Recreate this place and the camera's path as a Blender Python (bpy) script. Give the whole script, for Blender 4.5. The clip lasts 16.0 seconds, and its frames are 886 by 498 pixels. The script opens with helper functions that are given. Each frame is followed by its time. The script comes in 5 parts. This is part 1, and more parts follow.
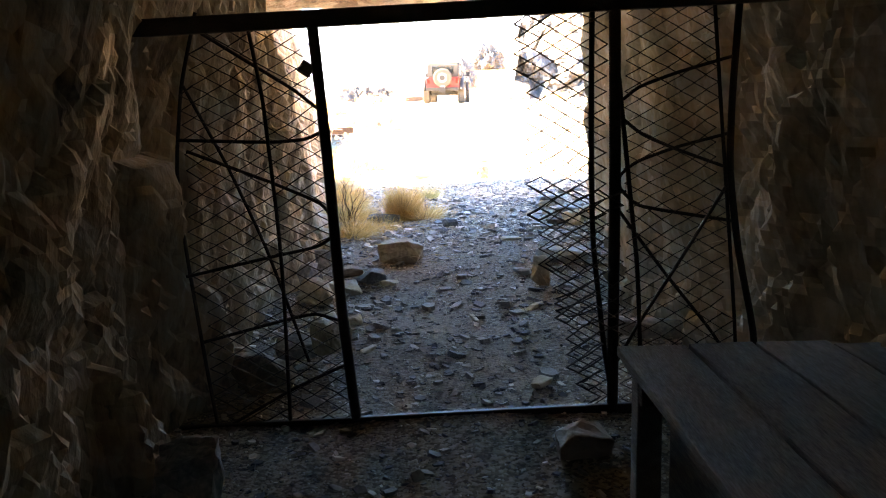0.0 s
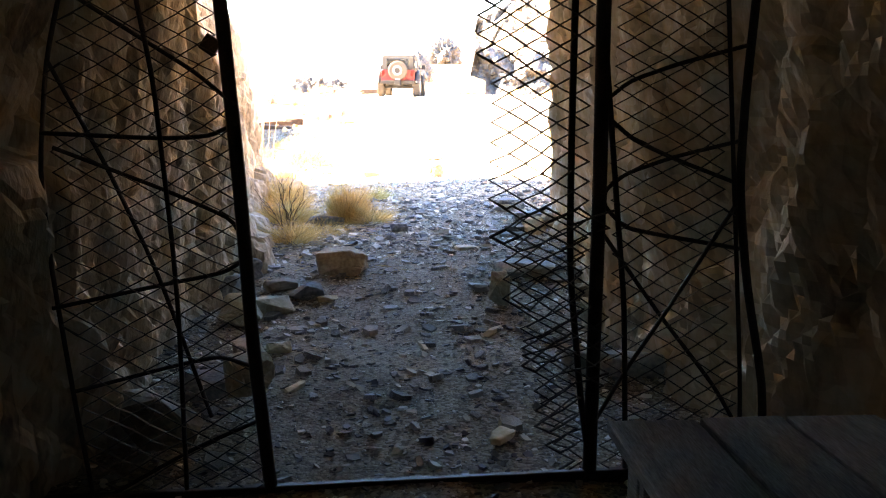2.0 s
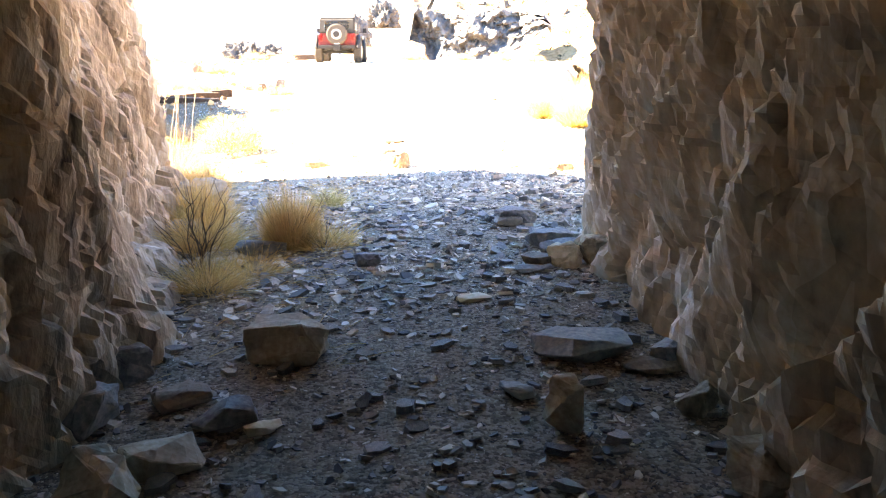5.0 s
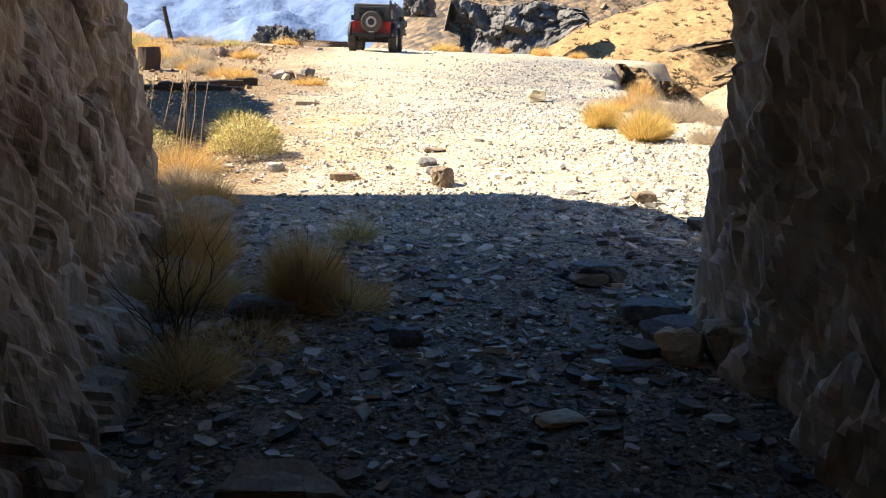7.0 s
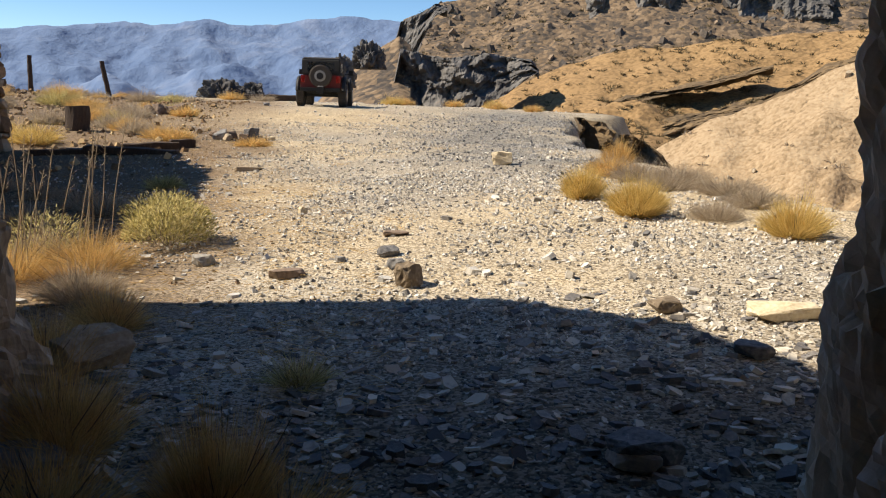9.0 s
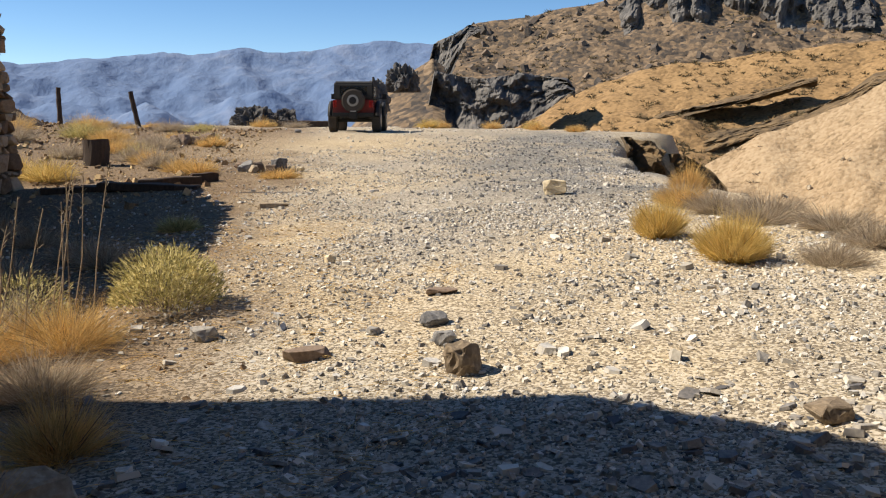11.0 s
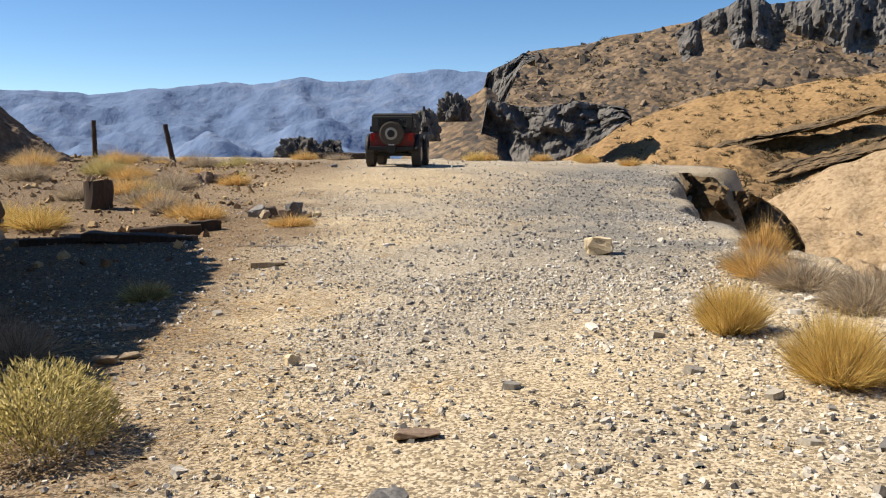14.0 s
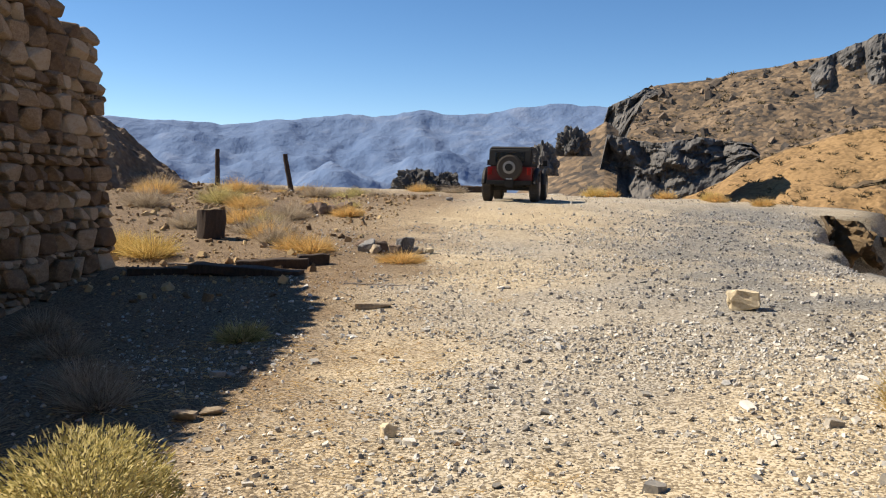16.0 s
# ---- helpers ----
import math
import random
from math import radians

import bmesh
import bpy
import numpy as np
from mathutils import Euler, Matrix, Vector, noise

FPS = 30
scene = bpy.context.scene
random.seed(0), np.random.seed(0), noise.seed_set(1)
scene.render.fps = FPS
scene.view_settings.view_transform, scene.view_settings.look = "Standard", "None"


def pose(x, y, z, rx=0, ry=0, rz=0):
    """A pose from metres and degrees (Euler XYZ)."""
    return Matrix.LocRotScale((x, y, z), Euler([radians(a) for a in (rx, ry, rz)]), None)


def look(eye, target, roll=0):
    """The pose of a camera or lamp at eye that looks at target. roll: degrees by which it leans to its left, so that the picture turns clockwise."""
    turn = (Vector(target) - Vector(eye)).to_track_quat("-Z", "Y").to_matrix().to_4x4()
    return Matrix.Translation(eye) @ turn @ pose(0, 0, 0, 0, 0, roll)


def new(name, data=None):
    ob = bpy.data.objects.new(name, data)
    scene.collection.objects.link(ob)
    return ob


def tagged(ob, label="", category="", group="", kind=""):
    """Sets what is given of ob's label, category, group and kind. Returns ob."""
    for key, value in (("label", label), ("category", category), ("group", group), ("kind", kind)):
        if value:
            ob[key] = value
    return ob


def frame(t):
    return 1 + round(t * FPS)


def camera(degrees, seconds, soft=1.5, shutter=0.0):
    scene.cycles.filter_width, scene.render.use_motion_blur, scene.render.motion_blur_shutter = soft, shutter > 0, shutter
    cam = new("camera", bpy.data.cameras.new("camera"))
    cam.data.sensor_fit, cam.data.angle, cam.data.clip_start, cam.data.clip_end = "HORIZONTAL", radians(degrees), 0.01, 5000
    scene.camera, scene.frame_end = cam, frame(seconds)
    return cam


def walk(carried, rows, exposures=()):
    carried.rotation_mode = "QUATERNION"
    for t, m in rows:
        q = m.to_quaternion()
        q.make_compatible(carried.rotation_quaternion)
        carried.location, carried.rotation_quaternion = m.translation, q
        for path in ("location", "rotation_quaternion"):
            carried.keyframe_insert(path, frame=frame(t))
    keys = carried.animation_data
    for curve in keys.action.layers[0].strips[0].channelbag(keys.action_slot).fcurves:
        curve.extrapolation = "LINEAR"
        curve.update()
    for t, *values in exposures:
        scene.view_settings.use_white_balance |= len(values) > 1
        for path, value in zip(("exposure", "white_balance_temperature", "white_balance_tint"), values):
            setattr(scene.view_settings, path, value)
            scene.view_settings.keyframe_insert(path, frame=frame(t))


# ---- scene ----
cam = camera(53.6, 16.0, soft=1.15)
METRES, EYE, TILT, LEAN, TURN = 11.4, 1.6, 2.0, -4.7, 0.0
ROWS = [
    (0.0, 0.0, 0.0, 0.0, -1.22, -11.71, 5.88),
    (0.5, 0.0036, 0.0129, -0.0019, -1.83, -10.98, 6.78),
    (1.0, 0.0055, 0.0231, -0.0038, -0.47, -12.28, 6.74),
    (1.5, 0.0038, 0.0462, -0.0046, -0.07, -10.04, 5.31),
    (2.0, 0.005, 0.0724, -0.0039, -4.02, -12.33, 4.23),
    (2.5, 0.0069, 0.1115, -0.0047, -1.86, -12.69, 3.89),
    (3.0, 0.0002, 0.1488, -0.0097, -2.73, -13.9, 3.16),
    (3.5, -0.0051, 0.1852, -0.0077, -6.38, -18.19, 4.39),
    (4.0, -0.0046, 0.2261, -0.009, -4.76, -18.04, 4.83),
    (4.5, -0.0053, 0.2639, -0.0092, -5.26, -16.3, 6.35),
    (5.0, -0.0064, 0.3016, -0.0085, -8.12, -14.86, 4.42),
    (7.5, -0.0052, 0.4756, -0.006, -5.76, -15.39, 2.05),
    (8.0, -0.0061, 0.5117, -0.0036, -9.31, -12.61, 2.5),
    (10.5, 0.0121, 0.6821, -0.0017, -8.15, -12.0, 3.77),
    (11.0, 0.0094, 0.7169, -0.0023, -7.06, -10.82, 4.25),
    (11.5, 0.01, 0.7497, 0.0046, -7.24, -9.16, 5.66),
    (12.0, 0.028, 0.7865, 0.0059, -6.89, -7.65, 5.26),
    (12.5, 0.0365, 0.8113, 0.0064, -7.28, -7.69, 4.89),
    (13.0, 0.0433, 0.8433, 0.0071, -8.46, -9.13, 4.79),
    (13.5, 0.0572, 0.872, 0.0057, -6.68, -9.23, 4.62),
    (14.0, 0.0692, 0.8955, 0.0064, -3.42, -8.78, 4.51),
    (14.5, 0.0671, 0.9228, 0.0071, -3.42, -7.95, 3.9),
    (15.0, 0.0645, 0.9413, 0.0096, -2.62, -7.13, 4.36),
    (15.5, 0.0674, 0.9604, 0.0086, 0.92, -6.13, 4.2),
    (16.0, 0.0667, 0.981, 0.0064, 4.2, -6.1, 3.59),
]
EXPOSURES = [(0, 5.85, 10400, 22), (2, 5.6, 10400, 22), (3.5, 5.5, 10300, 22), (4.5, 5.42, 10000, 22), (5.2, 4.55, 8900, 16), (6.3, 2.4, 7600, 12), (7.3, 1.5, 7400, 11), (8.0, 0.98, 7400, 11), (10.5, 0.58, 7200, 11), (16, 0.57, 7200, 11)]
walk(cam, [(t, pose(0, 0, EYE, TILT, LEAN, TURN) @ pose(METRES * x, METRES * y, METRES * z, 90 + pitch, roll, yaw)) for t, x, y, z, yaw, pitch, roll in ROWS], EXPOSURES)

# ---- light ----
SUN_EL, SUN_AZ = 45.0, 11.0   # height of the sun; degrees by which its light leans back towards the portal
world = bpy.data.worlds.new("sky")
scene.world = world
world.use_nodes = True
wn = world.node_tree
sky = wn.nodes.new("ShaderNodeTexSky")
sky.sky_type, sky.sun_disc = "NISHITA", False
sky.sun_elevation, sky.sun_rotation = radians(SUN_EL), radians(-90 + SUN_AZ)
sky.altitude, sky.air_density, sky.dust_density, sky.ozone_density = 2200, 0.75, 0.1, 2.2
clear = wn.nodes.new("ShaderNodeHueSaturation")
clear.inputs["Saturation"].default_value = 1.22
wn.links.new(sky.outputs[0], clear.inputs["Color"])
wn.links.new(clear.outputs[0], wn.nodes["Background"].inputs[0])
wn.nodes["Background"].inputs[1].default_value = 0.105
sun = new("sun", bpy.data.lights.new("sun", "SUN"))
sun.data.energy, sun.data.angle, sun.data.color = 5.0, radians(0.53), (1.0, 0.94, 0.84)
LIGHT = Vector((math.cos(radians(SUN_AZ)), -math.sin(radians(SUN_AZ)), -math.tan(radians(SUN_EL)))).normalized()
sun.matrix_world = look((-40, 20, 40), Vector((-40, 20, 40)) + LIGHT)


# ---- materials ----
def material(name, stops, scale=4.0, rough=0.9, bump=0.3, grain=60.0, stretch=(1, 1, 1), metal=0.0, vary=0.0, local=False, turn=(0, 0, 0), depth=0.02, patch=0.5, pebble=0.0, mottle=0.35, thin=0.0, zone=False):
    """Mixed colours from coarse and fine noise in metres, with fine relief."""
    m = bpy.data.materials.new(name)
    m.use_nodes = True
    nt = m.node_tree
    n, l = nt.nodes, nt.links
    b = n["Principled BSDF"]
    if local:
        src = n.new("ShaderNodeTexCoord").outputs["Object"]
    else:
        src = n.new("ShaderNodeNewGeometry").outputs["Position"]
    mp = n.new("ShaderNodeMapping")
    mp.inputs["Scale"].default_value = stretch
    mp.inputs["Rotation"].default_value = [radians(a) for a in turn]
    l.new(src, mp.inputs["Vector"])
    big = n.new("ShaderNodeTexNoise")
    big.inputs["Scale"].default_value, big.inputs["Detail"].default_value = scale, 8
    big.inputs["Roughness"].default_value = 0.65
    fine = n.new("ShaderNodeTexNoise")
    fine.inputs["Scale"].default_value, fine.inputs["Detail"].default_value = grain, 5
    l.new(mp.outputs[0], big.inputs["Vector"])
    l.new(mp.outputs[0], fine.inputs["Vector"])
    mix = n.new("ShaderNodeMath")
    mix.operation = "MULTIPLY_ADD"
    l.new(fine.outputs[0], mix.inputs[0])
    mix.inputs[1].default_value = 1 - patch
    part_of = n.new("ShaderNodeMath")
    part_of.operation = "MULTIPLY"
    l.new(big.outputs[0], part_of.inputs[0])
    part_of.inputs[1].default_value = patch
    l.new(part_of.outputs[0], mix.inputs[2])
    value = mix.outputs[0]
    relief = value
    if pebble:
        vor = n.new("ShaderNodeTexVoronoi")
        vor.inputs["Scale"].default_value = pebble
        l.new(mp.outputs[0], vor.inputs["Vector"])
        sep = n.new("ShaderNodeSeparateColor")
        l.new(vor.outputs["Color"], sep.inputs[0])
        spot = n.new("ShaderNodeMath")
        spot.operation = "MULTIPLY_ADD"
        l.new(sep.outputs[0], spot.inputs[0])
        spot.inputs[1].default_value = mottle
        less = n.new("ShaderNodeMath")
        less.operation = "SUBTRACT"
        l.new(value, less.inputs[0])
        less.inputs[1].default_value = mottle / 2
        l.new(less.outputs[0], spot.inputs[2])
        value = spot.outputs[0]
        dome = n.new("ShaderNodeMath")
        dome.operation = "MULTIPLY_ADD"
        l.new(vor.outputs["Distance"], dome.inputs[0])
        dome.inputs[1].default_value = -0.18
        l.new(relief, dome.inputs[2])
        relief = dome.outputs[0]
    if vary:
        info = n.new("ShaderNodeObjectInfo") if local else n.new("ShaderNodeNewGeometry")
        rnd = info.outputs["Random"] if local else info.outputs["Random Per Island"]
        add = n.new("ShaderNodeMath")
        add.operation = "MULTIPLY_ADD"
        l.new(rnd, add.inputs[0])
        add.inputs[1].default_value = vary
        off = n.new("ShaderNodeMath")
        off.operation = "SUBTRACT"
        l.new(value, off.inputs[0])
        off.inputs[1].default_value = vary / 2
        l.new(off.outputs[0], add.inputs[2])
        value = add.outputs[0]
    ramp = n.new("ShaderNodeValToRGB")
    el = ramp.color_ramp.elements
    while len(el) < len(stops):
        el.new(0.5)
    for e, (p, c) in zip(el, stops):
        e.position, e.color = p, (*c, 1)
    l.new(value, ramp.inputs[0])
    tone = ramp.outputs[0]
    if zone:
        att = n.new("ShaderNodeAttribute")
        att.attribute_name = "soil"
        mul = n.new("ShaderNodeMix")
        mul.data_type, mul.blend_type = "RGBA", "MULTIPLY"
        mul.inputs[0].default_value = 1.0
        l.new(tone, mul.inputs[6])
        l.new(att.outputs["Color"], mul.inputs[7])
        tone = mul.outputs[2]
    l.new(tone, b.inputs["Base Color"])
    if thin:
        tr = n.new("ShaderNodeBsdfTranslucent")
        l.new(tone, tr.inputs["Color"])
        both = n.new("ShaderNodeMixShader")
        both.inputs[0].default_value = thin
        l.new(b.outputs[0], both.inputs[1])
        l.new(tr.outputs[0], both.inputs[2])
        l.new(both.outputs[0], n["Material Output"].inputs["Surface"])
    b.inputs["Roughness"].default_value, b.inputs["Metallic"].default_value = rough, metal
    b.inputs["Specular IOR Level"].default_value = 0.3
    if bump:
        bp = n.new("ShaderNodeBump")
        bp.inputs["Strength"].default_value, bp.inputs["Distance"].default_value = bump, depth
        l.new(relief, bp.inputs["Height"])
        l.new(bp.outputs[0], b.inputs["Normal"])
    return m


def grey(v, r=1.0, b=1.0):
    return (v * r, v, v * b)


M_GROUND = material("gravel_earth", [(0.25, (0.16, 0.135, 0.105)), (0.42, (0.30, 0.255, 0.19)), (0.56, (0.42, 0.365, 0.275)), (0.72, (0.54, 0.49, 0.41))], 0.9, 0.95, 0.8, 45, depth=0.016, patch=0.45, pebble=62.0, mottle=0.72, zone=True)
M_SHALE = material("shale", [(0.25, (0.10, 0.097, 0.1)), (0.45, (0.22, 0.205, 0.19)), (0.6, (0.38, 0.345, 0.29)), (0.75, (0.62, 0.57, 0.48))], 3, 0.7, 0.4, 40, vary=0.75, depth=0.006)
M_STONE = material("field_stone", [(0.25, (0.17, 0.13, 0.09)), (0.45, (0.33, 0.26, 0.18)), (0.6, (0.45, 0.38, 0.28)), (0.75, (0.55, 0.5, 0.42))], 4, 0.9, 0.5, 40, local=True, vary=0.45, depth=0.01)
M_GREYSTONE = material("grey_stone", [(0.25, (0.08, 0.08, 0.085)), (0.5, (0.22, 0.215, 0.21)), (0.7, (0.38, 0.35, 0.3))], 5, 0.85, 0.5, 40, local=True, vary=0.35, depth=0.01)
M_REDSTONE = material("reddish_stone", [(0.3, (0.11, 0.08, 0.06)), (0.6, (0.26, 0.19, 0.14))], 5, 0.9, 0.5, 40, local=True, vary=0.3, depth=0.01)
M_PALESTONE = material("pale_stone", [(0.3, (0.4, 0.32, 0.2)), (0.5, (0.62, 0.52, 0.36)), (0.7, (0.72, 0.66, 0.52))], 6, 0.9, 0.5, 40, local=True, depth=0.01)
M_WALLROCK = material("tunnel_rock", [(0.28, (0.10, 0.08, 0.06)), (0.4, (0.28, 0.215, 0.155)), (0.5, (0.43, 0.335, 0.235)), (0.58, (0.42, 0.35, 0.265)), (0.7, (0.60, 0.54, 0.46))], 1.6, 0.85, 0.8, 14, stretch=(2.2, 2.2, 0.8), turn=(14, 0, 0), depth=0.03, patch=0.6, pebble=5.0, mottle=0.2)
M_EASTROCK = material("tan_grey_rock", [(0.26, (0.17, 0.135, 0.10)), (0.38, (0.40, 0.32, 0.235)), (0.5, (0.53, 0.43, 0.31)), (0.6, (0.61, 0.54, 0.45)), (0.7, (0.76, 0.72, 0.65))], 1.2, 0.85, 0.7, 12, stretch=(1.8, 1.8, 0.8), turn=(10, 0, 0), depth=0.025, patch=0.6, pebble=4.0, mottle=0.15)
M_CLIFF = material("dark_crag", [(0.3, (0.03, 0.029, 0.03)), (0.47, (0.085, 0.082, 0.08)), (0.6, (0.16, 0.15, 0.14)), (0.75, (0.26, 0.19, 0.12))], 0.12, 0.9, 0.8, 1.1, stretch=(1, 1, 0.6), depth=0.5, patch=0.5)
M_HILL_NEAR = material("buff_slope", [(0.3, (0.15, 0.105, 0.06)), (0.45, (0.295, 0.21, 0.125)), (0.6, (0.38, 0.285, 0.18))], 0.35, 0.95, 0.9, 5.0, depth=0.16, pebble=5.0, mottle=0.16)
M_HILL_MID = material("ochre_slope", [(0.3, (0.12, 0.078, 0.04)), (0.45, (0.225, 0.14, 0.064)), (0.6, (0.32, 0.205, 0.098))], 0.12, 0.95, 0.9, 2.6, depth=0.2, pebble=2.4, mottle=0.2)
M_HILL_FAR = material("brown_slope", [(0.32, (0.045, 0.039, 0.035)), (0.45, (0.10, 0.076, 0.055)), (0.56, (0.165, 0.115, 0.072)), (0.66, (0.24, 0.172, 0.11))], 0.08, 0.95, 1.0, 1.2, depth=0.5, pebble=1.0, mottle=0.28)
# the blue is distance haze, put straight into the range's base colour
M_RANGE = material("haze_blue_range", [(0.35, (0.085, 0.14, 0.255)), (0.52, (0.115, 0.175, 0.295)), (0.68, (0.175, 0.225, 0.33))], 0.0012, 1.0, 1.0, 0.014, stretch=(1, 1, 0.35), depth=42)
M_STEEL = material("rusty_steel", [(0.35, (0.012, 0.011, 0.011)), (0.55, (0.035, 0.028, 0.024)), (0.7, (0.09, 0.05, 0.03))], 12, 0.6, 0.4, 160, metal=0.4, depth=0.003)
M_WIRE = material("weathered_wire", [(0.35, (0.02, 0.018, 0.017)), (0.65, (0.08, 0.065, 0.055))], 20, 0.85, 0, 100, metal=0.1)
M_WOOD = material("weathered_wood", [(0.3, (0.05, 0.042, 0.036)), (0.5, (0.13, 0.11, 0.095)), (0.7, (0.23, 0.2, 0.175))], 5, 0.85, 0.7, 40, stretch=(6, 0.6, 6), local=True, vary=0.2, depth=0.004)
M_OLDTIMBER = material("charred_timber", [(0.3, (0.025, 0.018, 0.013)), (0.6, (0.08, 0.055, 0.04)), (0.75, (0.14, 0.1, 0.07))], 6, 0.9, 0.6, 50, local=True, stretch=(4, 4, 0.6), depth=0.01)
M_STRAW = material("dry_straw", [(0.25, (0.42, 0.28, 0.11)), (0.5, (0.68, 0.43, 0.15)), (0.75, (0.78, 0.56, 0.25))], 6, 0.8, 0, 60, vary=0.6, thin=0.4)
M_GOLD = material("golden_brush", [(0.25, (0.42, 0.29, 0.09)), (0.5, (0.68, 0.49, 0.16)), (0.75, (0.8, 0.62, 0.27))], 6, 0.8, 0, 60, vary=0.6, thin=0.4)
M_SAGE = material("sage_leaf", [(0.25, (0.24, 0.21, 0.08)), (0.5, (0.5, 0.43, 0.17)), (0.75, (0.74, 0.63, 0.32))], 6, 0.8, 0, 60, vary=0.6, thin=0.4)
M_GREYBRUSH = material("dead_brush", [(0.25, (0.24, 0.18, 0.125)), (0.5, (0.42, 0.34, 0.24)), (0.75, (0.58, 0.49, 0.37))], 6, 0.85, 0, 60, vary=0.5, thin=0.4)
M_TWIG = material("twig_bark", [(0.3, (0.05, 0.035, 0.025)), (0.7, (0.16, 0.12, 0.085))], 12, 0.9, 0, 80)


# ---- shape helpers ----
def obj(name, verts, faces, mat, smooth=False):
    me = bpy.data.meshes.new(name)
    me.from_pydata(verts, [], faces)
    me.materials.append(mat)
    if smooth:
        me.shade_smooth()
    return new(name, me)


def part(name, bm, mat, parent, label="", smooth=False):
    me = bpy.data.meshes.new(name)
    bm.to_mesh(me)
    bm.free()
    me.materials.append(mat)
    if smooth:
        me.shade_smooth()
    ob = new(name, me)
    ob.parent = parent
    if label:
        ob["label"] = label
    return ob


def empty(name, m, label, category, group="", kind=""):
    ob = new(name)
    ob.matrix_world = m
    return tagged(ob, label, category, group, kind)


def smooth_lerp(v, xs, ys):
    return float(np.interp(v, xs, ys))


def fbm(x, y, z=0.0, octaves=4):
    return noise.fractal(Vector((x, y, z)), 1.0, 2.0, octaves)


def grid(us, vs, fn):
    verts = [fn(u, v) for u in us for v in vs]
    k = len(vs)
    faces = [(i * k + j, (i + 1) * k + j, (i + 1) * k + j + 1, i * k + j + 1) for i in range(len(us) - 1) for j in range(k - 1)]
    return verts, faces


def box(bm, size, at=(0, 0, 0), bevel=0.0, rot=None):
    m = Matrix.Translation(at) @ (rot or Matrix()) @ Matrix.Diagonal((*size, 1))
    made = bmesh.ops.create_cube(bm, size=1, matrix=m)["verts"]
    if bevel:
        edges = list({e for v in made for e in v.link_edges})
        bmesh.ops.bevel(bm, geom=edges, offset=bevel, segments=2, affect="EDGES", profile=0.5)


def tube(bm, pts, r, sides=6, taper=1.0):
    """A tube along points, capped."""
    pts = [Vector(p) for p in pts]
    rings = []
    for i, p in enumerate(pts):
        d = (pts[min(i + 1, len(pts) - 1)] - pts[max(i - 1, 0)]).normalized()
        a = d.orthogonal().normalized() if i == 0 else (a - d * a.dot(d)).normalized()
        c = d.cross(a)
        k = r * (1 + (taper - 1) * i / max(1, len(pts) - 1))
        rings.append([bm.verts.new(p + (a * math.cos(q) + c * math.sin(q)) * k) for q in [2 * math.pi * s / sides for s in range(sides)]])
    for u, w in zip(rings, rings[1:]):
        for s in range(sides):
            bm.faces.new((u[s], u[(s + 1) % sides], w[(s + 1) % sides], w[s]))
    if sides > 2:
        bm.faces.new(rings[0][::-1])
        bm.faces.new(rings[-1])


def disc(bm, r, w, at, axis="X", seg=28, bevel=0.0):
    """A solid wheel-like drum about an axis."""
    rot = {"X": Matrix.Rotation(radians(90), 4, "Y"), "Y": Matrix.Rotation(radians(90), 4, "X"), "Z": Matrix()}[axis]
    made = bmesh.ops.create_cone(bm, cap_ends=True, segments=seg, radius1=r, radius2=r, depth=w, matrix=Matrix.Translation(at) @ rot)["verts"]
    if bevel:
        edges = [e for e in {e for v in made for e in v.link_edges} if any(len(f.verts) > 4 for f in e.link_faces)]
        bmesh.ops.bevel(bm, geom=edges, offset=bevel, segments=2, affect="EDGES", profile=0.5)


# ---- ground ----
def rim(y):
    """Where the bench breaks off towards the gully."""
    return smooth_lerp(y, [0, 12, 16, 21, 22.7, 27.8, 35.8, 36.8, 40, 48, 56, 70], [7.5, 5.6, 5.3, 5.2, 5.6, 6.6, 9.2, 11.2, 12.5, 11, 3, -30])


def height(x, y):
    z = smooth_lerp(y, [-6, 0, 4, 6, 8.3, 9.3, 14, 20, 27, 40, 60], [0, 0, 0.09, 0.17, 0.29, 0.35, 0.46, 0.58, 0.88, 1.47, 1.6])
    z += smooth_lerp(y, [7, 12, 20, 27], [0, 0.065, 0.065, 0.0]) * max(-5, min(x, 6))
    z += 0.05 * fbm(x * 0.35, y * 0.35) + 0.018 * fbm(x * 1.7, y * 1.7, 3)
    d = (x - rim(y) + 0.5 * fbm(x * 0.5, y * 0.5, 7)) if y > 6 else -1
    if d > 0 and y < 75:
        z -= min(9.0, d * 2.6 if d < 1.0 else 2.6 + (d - 1.0) * 0.9) * min(1, (y - 6) / 4)
    if x < -6 and y > 9:
        z += min(1.2, 0.08 * (-6 - x)) * max(0, 1 - abs(y - 24) / 40)
    far = max(y - 62, abs(x) - 90, 0)
    z -= min(260, 0.35 * far)
    return z


def steps(fine0, fine1, step, lo, hi, growth=1.12):
    out = list(np.arange(fine0, fine1, step))
    d, v = step, out[-1]
    while v < hi:
        d *= growth
        v += d
        out.append(min(v, hi))
    d, v, head = step, out[0], []
    while v > lo:
        d *= growth
        v -= d
        head.append(max(v, lo))
    return head[::-1] + out


gx, gy = steps(-6, 7, 0.12, -4800, 4800), steps(-4, 30, 0.12, -600, 4800)
v, f = grid(gx, gy, lambda x, y: (x, y, height(x, y)))
ground_mesh = obj("ground", v, f, M_GROUND, True)


